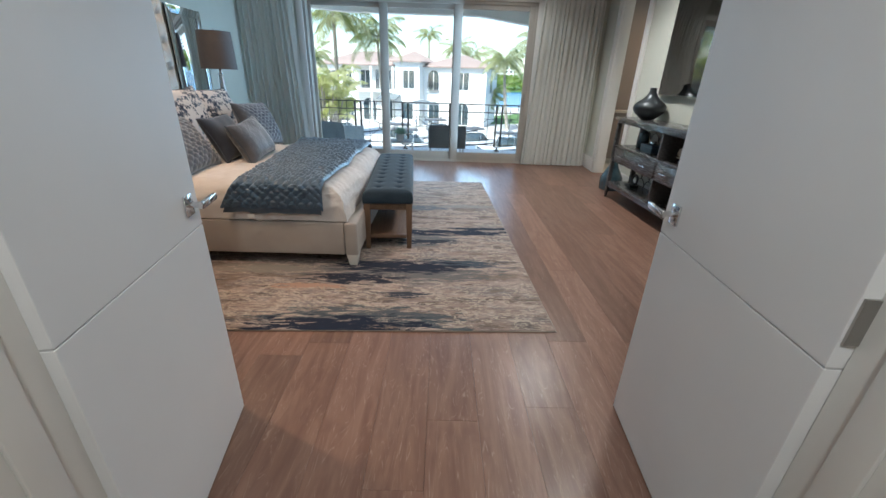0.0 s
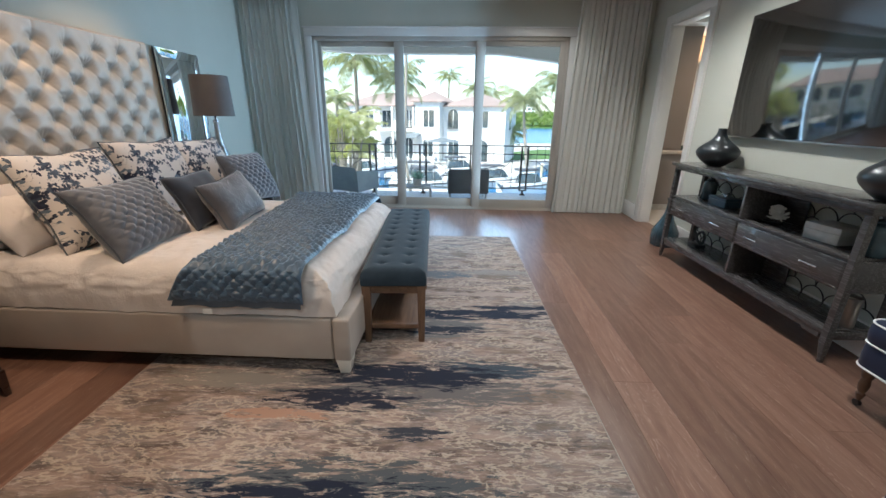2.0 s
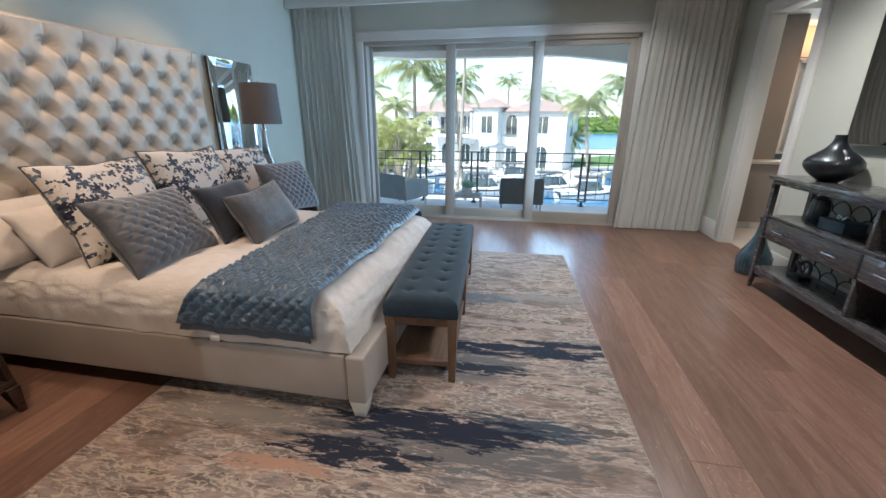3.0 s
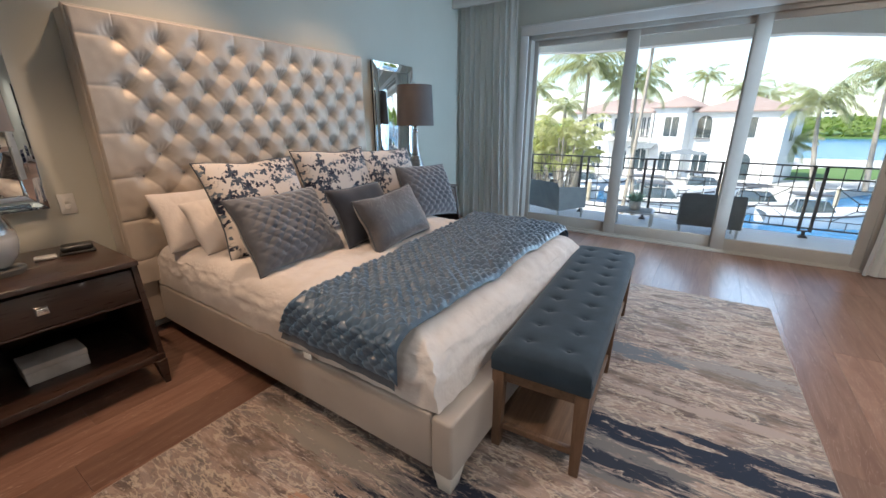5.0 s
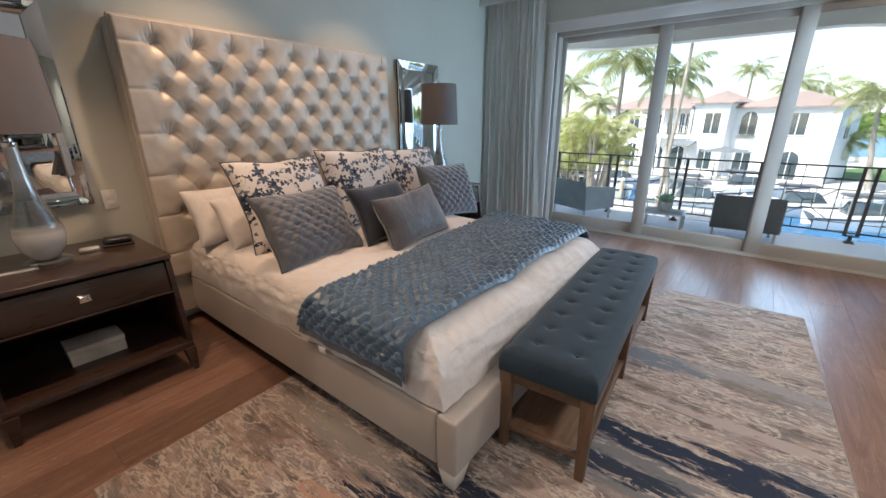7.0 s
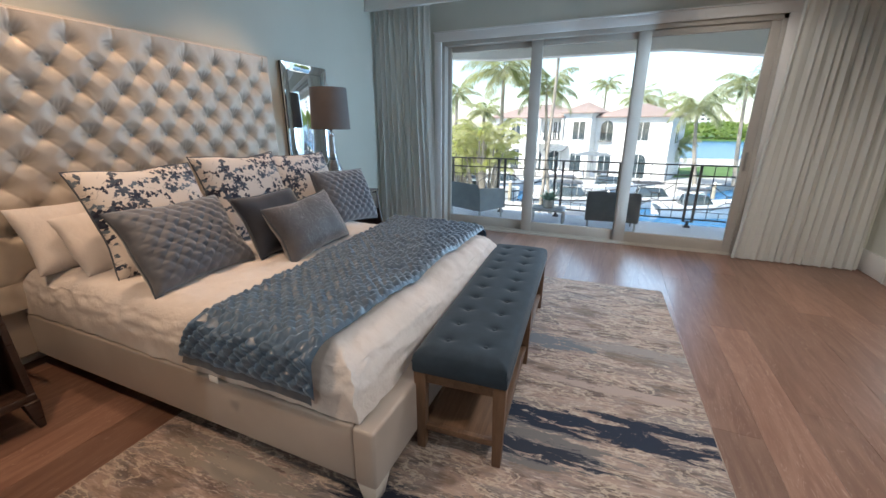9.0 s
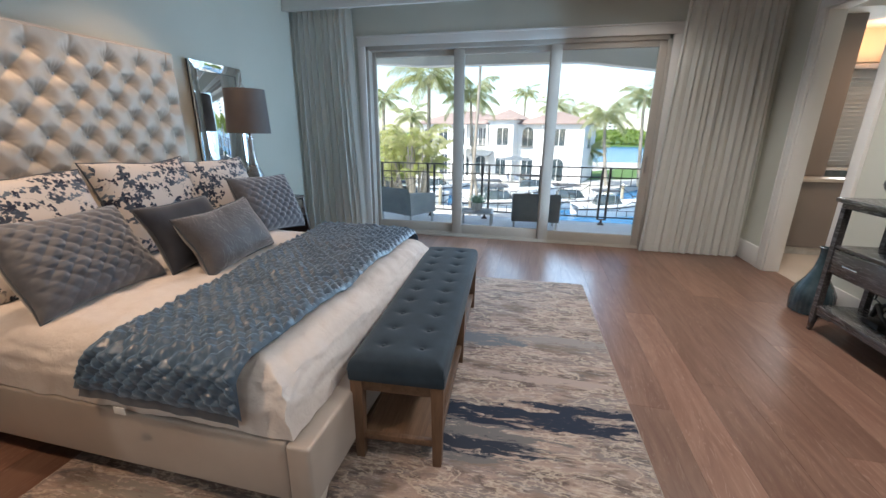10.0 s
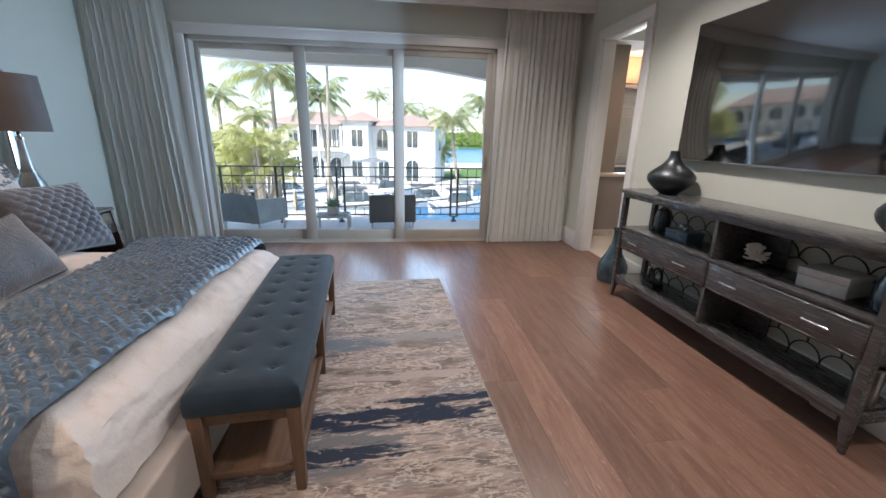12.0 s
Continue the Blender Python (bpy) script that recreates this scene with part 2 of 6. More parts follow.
structure("hall_wall_south", wall_boxes((-0.75, 2.65, 2.25, 2.4, 0, CEIL)), WALL, "plain painted hallway wall")
structure("hall_ceiling", wall_boxes((-0.75, 2.65, 2.25, Y0 - 0.16, CEIL, CEIL + 0.12)), CEILING, "smooth white hallway ceiling")


def strip(name, boxes, mat, w=0.004, label=""):
    bm = bmesh.new()
    for b in boxes:
        box(bm, *b)
    bevel(bm, w)
    return structure(name, bm, mat, label)


# casings and baseboards
strip("trim_window_casing", [(WX0 - 0.10, WX0, Y1 - 0.022, Y1, 0, WTOP), (WX1, WX1 + 0.10, Y1 - 0.022, Y1, 0, WTOP), (WX0 - 0.10, WX1 + 0.10, Y1 - 0.022, Y1, WTOP, WTOP + 0.10),
                             (WX0 - 0.115, WX1 + 0.115, Y1 - 0.034, Y1, WTOP + 0.10, WTOP + 0.118)], TRIM, 0.004, "off-white flat casing round the sliding glass door")
strip("trim_opening_casing", [(X1 - 0.022, X1, OY0 - 0.10, OY0, 0, OTOP), (X1 - 0.022, X1, OY1, OY1 + 0.10, 0, OTOP), (X1 - 0.022, X1, OY0 - 0.10, OY1 + 0.10, OTOP, OTOP + 0.10),
                              (X1 - 0.030, X1, OY0 - 0.115, OY0 - 0.10, 0, OTOP + 0.10), (X1 - 0.030, X1, OY1 + 0.10, OY1 + 0.115, 0, OTOP + 0.10),
                              (X1 - 0.002, X1 + 0.145, OY0 - 0.002, OY0 + 0.016, 0, OTOP), (X1 - 0.002, X1 + 0.145, OY1 - 0.016, OY1 + 0.002, 0, OTOP), (X1 - 0.002, X1 + 0.145, OY0, OY1, OTOP - 0.016, OTOP + 0.002)], TRIM, 0.004, "off-white casing and jamb of the bathroom opening")
strip("trim_entrance_jamb", [(DX0 - 0.002, DX0 + 0.02, Y0 - 0.165, Y0 + 0.004, 0, 2.44), (DX1 - 0.02, DX1 + 0.002, Y0 - 0.165, Y0 + 0.004, 0, 2.44), (DX0, DX1, Y0 - 0.165, Y0 + 0.004, 2.42, 2.442),
                             (DX0 - 0.09, DX0, Y0 - 0.182, Y0 - 0.16, 0, 2.44), (DX1, DX1 + 0.09, Y0 - 0.182, Y0 - 0.16, 0, 2.44), (DX0 - 0.09, DX1 + 0.09, Y0 - 0.182, Y0 - 0.16, 2.44, 2.53),
                             (DX0 + 0.02, DX0 + 0.032, Y0 - 0.12, Y0 - 0.055, 0, 2.42), (DX1 - 0.032, DX1 - 0.02, Y0 - 0.12, Y0 - 0.055, 0, 2.42)], TRIM, 0.003, "off-white jamb and casing of the double door")
strip("baseboard", [(X0, X0 + 0.018, Y0, Y1, 0, 0.22), (X0 + 0.018, WX0 - 0.1, Y1 - 0.018, Y1, 0, 0.22), (WX1 + 0.1, X1 - 0.018, Y1 - 0.018, Y1, 0, 0.22),
                    (X1 - 0.018, X1, Y0, OY0 - 0.115, 0, 0.22), (X1 - 0.018, X1, OY1 + 0.115, Y1, 0, 0.22)], TRIM, 0.004, "tall off-white baseboard along the bedroom walls")
strip("trim_curtain_pelmet", [(X0, X1, Y1 - 0.28, Y1 - 0.255, 2.83, CEIL), (X0, X1, Y1 - 0.30, Y1 - 0.28, 2.83, 2.855), (X0, X1, Y1 - 0.295, Y1 - 0.28, 2.855, 2.87)], TRIM, 0.004, "off-white pelmet board hiding the curtain track")

# floor, its planks come last in the file
FLOOR = structure("floor", wall_boxes((X0 - 0.15, X1 + 0.14, 2.25, Y1 + 0.05, -0.2, -0.016)), BLACK, "wide oak plank floor with warm brown finish")

# sliding glass door
win = new("window_1")
tagged(win, label="wide three-panel sliding glass door with taupe metal frames, closed", kind="structure")
bm = wall_boxes((WX0, WX0 + 0.04, Y1, Y1 + 0.16, 0, WTOP), (WX1 - 0.04, WX1, Y1, Y1 + 0.16, 0, WTOP), (WX0, WX1, Y1, Y1 + 0.16, WTOP - 0.05, WTOP))
part("window_frame", bevel(bm, 0.003), FRAME, win)
bm = wall_boxes((WX0, WX1, Y1 - 0.01, Y1 + 0.17, -0.01, 0.018), (WX0 + 0.04, WX1 - 0.04, Y1 + 0.012, Y1 + 0.02, 0.018, 0.03), (WX0 + 0.04, WX1 - 0.04, Y1 + 0.062, Y1 + 0.07, 0.018, 0.03), (WX0 + 0.04, WX1 - 0.04, Y1 + 0.112, Y1 + 0.12, 0.018, 0.03))
part("window_sill", bevel(bm, 0.002), FRAME, win, "bronze-grey sliding door track")
GZ0, GZ1 = 0.158, 2.338
PANELS = [(-1.222, -0.02, -1.172, -0.105, 0.118), (-0.10, 1.20, 0.035, 1.07, 0.068), (1.085, 2.335, 1.208, 2.250, 0.018)]
for px0, px1, gx0, gx1, py in PANELS:
    y0, y1 = Y1 + py, Y1 + py + 0.04
    bm = wall_boxes((px0, gx0, y0, y1, 0.025, WTOP - 0.05), (gx1, px1, y0, y1, 0.025, WTOP - 0.05), (gx0, gx1, y0, y1, 0.025, GZ0), (gx0, gx1, y0, y1, GZ1, WTOP - 0.05))
    leaf = part("sliding_panel", bevel(bm, 0.004), FRAME, win)
    pane = part("pane", wall_boxes((gx0 - 0.01, gx1 + 0.01, y0 + 0.014, y0 + 0.020, GZ0 - 0.01, GZ1 + 0.01)), GLASS, leaf)
    pane.visible_shadow = False
part("pull_handle", bx(2.275, 2.30, Y1 + 0.0, Y1 + 0.02, 0.95, 1.15, 0.006), NICKEL, win)


# entrance door leaves
def entrance_leaf(name, hinge, free, side, label):
    """A door leaf from its hinge to its free edge; side: +1 where the seen face is on +x."""
    hx, hy = hinge
    d = Vector((free[0] - hx, free[1] - hy, 0))
    turn = math.degrees(math.atan2(d.y, d.x))
    m = pose(hx, hy, 0, 0, 0, turn)
    door = new(name)
    door.matrix_world = m
    tagged(door, label=label, kind="structure")
    L, s = d.length, side
    y0, y1 = sorted((0.0, -0.045 * s))
    bm = bmesh.new()
    face0, face1 = (y0, y1)
    for z0, z1 in ((0.008, 0.867), (0.872, 2.41)):
        box(bm, 0.003, L, face0, face1, z0, z1)
    bevel(bm, 0.0015)
    panel = part("door_panel", bm, DOORPAINT, door)
    panel.data.shade_flat()
    part("groove", bx(0.004, L - 0.001, face0 + 0.004, face1 - 0.004, 0.864, 0.875, 0), GROOVE, door)
    for face, out in ((face0, -1), (face1, 1)):
        h = bx(L - 0.105, L - 0.05, *sorted((face, face + out * 0.008)), 0.925, 0.995, 0.002)
        plate = part("door_handle", h, CHROME, door, "square chrome rose with a flat lever")
        part("neck", tube([(L - 0.078, face + out * 0.006, 0.962), (L - 0.078, face + out * 0.05, 0.962)], 0.010, 14), CHROME, plate)
        lever = bx(L - 0.092, L + 0.03, *sorted((face + out * 0.040, face + out * 0.056)), 0.950, 0.974, 0.004)
        part("lever", lever, CHROME, plate)
    part("latch_plate", bx(L - 0.001, L + 0.0015, face0 + 0.010, face1 - 0.010, 0.86, 1.02, 0.0005), NICKEL, door)
    for hz in (0.25, 0.98 if s > 0 else 1.22, 2.15):
        hb = tube([(-0.004, face1 if s < 0 else face0, hz - 0.05), (-0.004, face1 if s < 0 else face0, hz + 0.05)], 0.008, 10)
        box(hb, -0.003, 0.003, face0 + 0.006, face1 - 0.006, hz - 0.05, hz + 0.05)
        part("hinge", hb, NICKEL, door)
    return door


entrance_leaf("door_1", (0.185, 5.375), (0.075, 6.085), -1, "white lacquered flush door leaf with a thin groove, open inward")
entrance_leaf("door_2", (1.687, 5.375), (1.748, 6.135), 1, "white lacquered flush door leaf with a thin groove, open inward")


# curtains
LINEN = material("linen_curtain", (0.56, 0.55, 0.53), 0.85, Sheen_Weight=0.2)
k = Net(LINEN)
k.color(k.mix("MIX", k.noise(k.world((60, 60, 3)), 3, 4), (0.76, 0.76, 0.72), (0.86, 0.85, 0.81)))
k.bump(k.noise(k.world((400, 400, 120)), 2, 2), 0.25, 0.001)
tr, mx = k.n.new("ShaderNodeBsdfTranslucent"), k.n.new("ShaderNodeMixShader")
tr.inputs[0].default_value = (0.75, 0.73, 0.68, 1)
mx.inputs[0].default_value = 0.38
k.l.new(k.b.outputs[0], mx.inputs[1]), k.l.new(tr.outputs[0], mx.inputs[2]), k.l.new(mx.outputs[0], k.n["Material Output"].inputs[0])


def curtain(name, xa, xb, folds, seed, label, flare):
    rnd = random.Random(seed)
    widths = [rnd.uniform(0.6, 1.5) for _ in range(folds)]
    total = sum(widths)
    edges = [0]
    for w in widths:
        edges.append(edges[-1] + w / total)
    depths = [rnd.uniform(0.012, 0.032) for _ in range(folds)]
    root = thing(name, pose(xa, 11.655, 0), label, "curtain", "curtains at the glass door")

    def place(u, v):
        z = 0.012 + v * 2.86
        i = min(folds - 1, max(0, next((n for n in range(folds) if edges[n + 1] >= u), folds - 1)))
        f = (u - edges[i]) / (edges[i + 1] - edges[i])
        spread = 1 + 0.05 * (1 - v) * math.sin(7 * u + seed)
        deep = depths[i] * (0.75 + 0.35 * (1 - v))
        wob = 0.016 * noise.noise((u * 9, v * 2.2, seed)) + 0.007 * noise.noise((u * 31, v * 3.1, seed + 4))
        x = (xb - xa) * (0.5 + (u - 0.5) * (0.97 + 0.03 * (1 - v)) * spread)
        x += flare * (1 - v) ** 1.3 * (u if flare > 0 else 1 - u)
        x += 0.25 * (edges[i + 1] - edges[i]) * (xb - xa) * math.sin(4 * math.pi * f) * 0.35
        return (x, -deep * math.sin(2 * math.pi * f) + wob, z)

    part("panel", grid(folds * 16, 26, place), LINEN, root)
    part("heading", bx(0, xb - xa, -0.012, 0.012, 2.865, 2.90, 0.003), LINEN, root)
    return root


curtain("curtain", -2.21, -1.36, 11, 3, "floor-length pale grey linen curtain gathered beside the glass door", 0.10)
curtain("curtain", 2.43, 3.37, 13, 8, "floor-length pale grey linen curtain gathered beside the glass door", -0.09)


# ---- soft furnishing materials ----
RUGMAT = material("abstract_rug", (0.4, 0.36, 0.32), 0.95)
LEATHER = mottled("pearl_leather", (0.37, 0.325, 0.29), (0.42, 0.375, 0.335), 0.34, 5, 140, 0.12, 0.0, Sheen_Weight=0.2, Coat_Weight=0.15)
SATIN = mottled("champagne_satin", (0.49, 0.43, 0.36), (0.55, 0.485, 0.41), 0.42, 4, 500, 0.15, 0.15, Sheen_Weight=0.25)
LEGCREAM = mottled("cream_leg", (0.66, 0.63, 0.58), (0.72, 0.69, 0.64), 0.35, 8, 80, 0.05)
COTTON = fabric("white_cotton", (0.60, 0.56, 0.54), (0.68, 0.64, 0.62), 0.85, 600, 0.2, 0.2)
VELVETG = fabric("grey_velvet", (0.080, 0.090, 0.112), (0.138, 0.150, 0.178), 0.6, 700, 0.8, 0.15, 9)
# grey-blue velvet; the window's blue sheen is put into its colour and tint
THROW = fabric("slate_blue_velvet", (0.046, 0.080, 0.125), (0.082, 0.130, 0.190), 0.31, 700, 0.8, 0.15, 12)
THROW.node_tree.nodes["Principled BSDF"].inputs["Sheen Tint"].default_value = (0.45, 0.70, 1.0, 1)
THROWLOW = fabric("slate_blue_lining", (0.035, 0.055, 0.085), (0.06, 0.085, 0.12), 0.7, 700, 0.5, 0.15, 12)
NAVYV = fabric("navy_velvet", (0.011, 0.016, 0.029), (0.024, 0.031, 0.050), 0.6, 700, 0.6, 0.15, 9)
BENCHV = fabric("bench_blue_velvet", (0.009, 0.022, 0.036), (0.020, 0.038, 0.058), 0.85, 900, 0.15, 0.15, 7)
PIPING = fabric("dark_blue_piping", (0.05, 0.065, 0.085), (0.07, 0.085, 0.11), 0.7, 900, 0.3)
STOOLV = fabric("navy_upholstery", (0.003, 0.008, 0.034), (0.006, 0.013, 0.05), 0.65, 800, 0.12, 0.15, 8)
WHITEPIPE = fabric("white_piping", (0.70, 0.70, 0.70), (0.76, 0.76, 0.76), 0.7, 900, 0.2)
SHADE = fabric("taupe_lampshade", (0.115, 0.10, 0.097), (0.14, 0.122, 0.117), 0.7, 500, 0.3, 0.15)
LAMPGLASS = mottled("pearl_lamp_glass", (0.62, 0.62, 0.60), (0.66, 0.66, 0.64), 0.2, 9, 160, 0.03, 0.0, Coat_Weight=0.6)
k = Net(LAMPGLASS)
c, sep = k.n.new("ShaderNodeTexCoord"), k.n.new("ShaderNodeSeparateXYZ")
k.l.new(c.outputs["Object"], sep.inputs[0])
band = k.ramp(sep.outputs[2], (0.175, 0.0), (0.235, 1.0), (0.30, 0.9), (0.46, 0.25))
k.l.new(band, k.b.inputs["Metallic"])
k.color(k.mix("MIX", band, (0.66, 0.66, 0.64), k.mix("MIX", k.noise(k.coords(), 60, 4), (0.16, 0.16, 0.165), (0.46, 0.46, 0.45))))
CRYSTAL = material("crystal", (0.95, 0.97, 0.97), 0.03, IOR=1.45, Transmission_Weight=0.9)
VASE = mottled("dark_bronze_glaze", (0.035, 0.043, 0.048), (0.055, 0.060, 0.063), 0.36, 5, 90, 0.02, 0.75, Coat_Weight=0.3, Coat_Roughness=0.2)
BLUEGLAZE = mottled("blue_grey_glaze", (0.022, 0.048, 0.065), (0.055, 0.09, 0.105), 0.25, 14, 60, 0.12, 0.0, Coat_Weight=0.6)
BLUEBOX = mottled("dusty_blue_lacquer", (0.05, 0.09, 0.13), (0.07, 0.11, 0.15), 0.4, 8, 90, 0.05)
CORAL = mottled("white_coral", (0.70, 0.66, 0.60), (0.78, 0.74, 0.68), 0.85, 30, 120, 0.4)
BRASSGREY = mottled("aged_silver", (0.42, 0.41, 0.39), (0.30, 0.29, 0.28), 0.3, 20, 120, 0.15, 1.0)
RUGEDGE = fabric("rug_edge_tape", (0.26, 0.22, 0.19), (0.32, 0.28, 0.24), 0.9, 300)
WIRE = mottled("black_wire", (0.025, 0.025, 0.026), (0.04, 0.04, 0.04), 0.45, 10, 120, 0.1, 0.3)

k = Net(COTTON)
k.bump(k.mix("MIX", 0.5, k.noise(k.coords(), 14, 5, 0.6, 1.5), k.noise(k.coords(), 45, 4, 0.6)), 0.55, 0.010)

k = Net(RUGMAT)
at = k.coords((1.0, 4.2, 1.0))
warp = k.noise(at, 1.4, 5, 0.65, 1.2)
streak = k.noise(at, 4.2, 7, 0.68, 0.9)
fleck = k.noise(k.coords((3.0, 16.0, 1.0)), 5, 4, 0.7, 0.3)
base = k.mix("MIX", k.ramp(streak, (0.43, 0.0), (0.57, 1.0)), (0.115, 0.085, 0.075), (0.33, 0.25, 0.215))
base = k.mix("MIX", k.ramp(warp, (0.45, 0.0), (0.62, 0.75)), base, (0.20, 0.18, 0.178))
base = k.mix("MIX", k.ramp(fleck, (0.55, 0.0), (0.60, 0.55)), base, (0.52, 0.46, 0.42))
cloud = k.noise(k.coords((1.0, 1.8, 1.0)), 3.1, 8, 0.72, 1.6)
base = k.mix("MIX", k.ramp(cloud, (0.50, 0.0), (0.56, 0.45)), base, (0.34, 0.25, 0.21))
base = k.mix("MIX", k.ramp(cloud, (0.36, 0.7), (0.42, 0.0)), base, (0.105, 0.095, 0.10))
net = k.noise(k.coords((1.0, 2.6, 1.0)), 2.6, 5, 0.60, 0.25)
veins = k.math("MAXIMUM", k.ramp(net, (0.485, 0.0), (0.497, 0.75), (0.503, 0.75), (0.520, 0.0)), k.ramp(net, (0.565, 0.0), (0.575, 0.65), (0.580, 0.65), (0.60, 0.0)))
base = k.mix("MIX", veins, base, (0.50, 0.42, 0.34))
base = k.mix("MIX", k.ramp(net, (0.36, 0.6), (0.42, 0.0)), base, (0.15, 0.11, 0.085))
c, sep = k.n.new("ShaderNodeTexCoord"), k.n.new("ShaderNodeSeparateXYZ")
k.l.new(c.outputs["Object"], sep.inputs[0])
edge = k.math("SUBTRACT", k.noise(k.coords((1.7, 9.0, 1.0)), 3.0, 9, 0.76, 0.5), 0.5)


def blot(cx, cy, rx, ry, ragged):
    """1 inside a ragged streak of the pattern, 0 outside."""
    dx = k.math("DIVIDE", k.math("SUBTRACT", sep.outputs[0], cx), rx)
    dy = k.math("DIVIDE", k.math("SUBTRACT", sep.outputs[1], cy), ry)
    q = k.math("ADD", k.math("MULTIPLY", dx, dx), k.math("MULTIPLY", dy, dy))
    q = k.math("ADD", q, k.math("MULTIPLY", edge, ragged * 3.4))
    return k.ramp(q, (0.95, 1.0), (1.05, 0.0))


STREAKS = ((0.05, -1.69, 0.50, 0.12, 3.2, (0.075, 0.085, 0.095)), (0.25, -1.02, 0.62, 0.16, 3.2, (0.13, 0.12, 0.12)), (0.70, -0.90, 0.30, 0.07, 3.0, (0.05, 0.065, 0.085)),
           (-0.35, -1.27, 0.20, 0.030, 3.5, (0.36, 0.22, 0.16)), (0.45, -0.38, 0.30, 0.12, 3.4, (0.15, 0.14, 0.14)), (0.85, 0.14, 0.30, 0.03, 3.5, (0.34, 0.27, 0.24)),
           (0.42, 0.55, 0.24, 0.08, 3.0, (0.13, 0.14, 0.16)), (0.95, 0.62, 0.30, 0.05, 3.5, (0.24, 0.22, 0.21)), (-0.7, -1.0, 0.3, 0.06, 3.5, (0.24, 0.21, 0.18)),
           (-0.04, -1.74, 0.42, 0.085, 3.0, (0.009, 0.014, 0.032)), (0.30, -0.95, 0.42, 0.085, 3.0, (0.010, 0.014, 0.030)), (-0.06, -1.15, 0.28, 0.060, 3.0, (0.012, 0.015, 0.030)),
           (0.33, -1.38, 0.14, 0.030, 3.2, (0.035, 0.04, 0.055)), (0.70, -0.21, 0.55, 0.060, 2.8, (0.013, 0.020, 0.040)), (1.02, -0.10, 0.30, 0.032, 2.8, (0.013, 0.020, 0.040)),
           (0.45, -0.44, 0.24, 0.045, 3.0, (0.022, 0.028, 0.045)))
for cx, cy, rx, ry, ragged, col in STREAKS:
    base = k.mix("MIX", blot(cx, cy, rx * 1.12, ry * 1.2, ragged), base, col)
k.color(base)
k.bump(k.mix("MIX", 0.5, k.noise(k.coords(), 350, 2), fleck), 0.45, 0.003)

RUG = thing("rug", pose(0.322, 8.447, 0, 0, 0, 1.9), "abstract beige and grey rug with navy streaks under the bed", "rug")
bm = bmesh.new()
box(bm, -1.25, 1.25, -1.785, 1.785, 0.001, 0.012)
part("rug_field", bevel(bm, 0.004), RUGMAT, RUG)
part("rug_binding", tube([(-1.252, -1.787, 0.006), (1.252, -1.787, 0.006), (1.252, 1.787, 0.006), (-1.252, 1.787, 0.006)], 0.004, 8, None, True), RUGEDGE, RUG, "pale stitched rug edge")

# ---- bed ----
BY0, BY1 = 7.50, 9.44
BED = thing("bed", pose(-0.95, 8.47, 0), "king bed upholstered in pearl leather with tall diamond-tufted headboard", "bed")


def bed_part(name, bm, mat, label="", parent=None):
    """A part of the bed given in room coordinates."""
    bmesh.ops.translate(bm, verts=bm.verts, vec=(0.95, -8.47, 0))
    return part(name, bm, mat, parent or BED, label)


bed_part("side_rail", bx(-2.08, 0.211, BY0, BY0 + 0.06, 0.10, 0.36, 0.012, 3), LEATHER)
bed_part("side_rail", bx(-2.08, 0.211, BY1 - 0.06, BY1, 0.10, 0.36, 0.012, 3), LEATHER)
bed_part("foot_rail", bx(0.217, 0.312, BY0 - 0.01, BY1 + 0.01, 0.10, 0.36, 0.014, 3), LEATHER)
for ly in (BY0 - 0.006, BY1 - 0.104):
    y0, y1 = ly, ly + 0.11
    bed_part("leg", hull(rect(0.240, 0.296, y0 + 0.012, y1 - 0.03, 0.012), rect(0.222, 0.308, y0, y1, 0.105), 0.004), LEGCREAM, "cream tapered block leg")
bed_part("slat_base", bx(-2.05, 0.17, BY0 + 0.06, BY1 - 0.06, 0.20, 0.24), BLACK)

HY0, HY1, HZ0, HZ1 = 7.366, 9.56, 0.10, 2.018
HB = bed_part("headboard", bx(-2.235, -2.082, HY0 + 0.006, HY1 - 0.006, HZ0, HZ1 - 0.006, 0.010, 3), SATIN, "pearl champagne satin headboard with deep diamond tufting")
SY, SZ, TOPROW = 0.2395, 0.2645, 1.878
CY = 8.525


def crease(q, width):
    """0 in a pleat, 1 away from it; q counts pleats."""
    d = abs(q - round(q))
    return 1 - math.exp(-(d / width) ** 1.1)


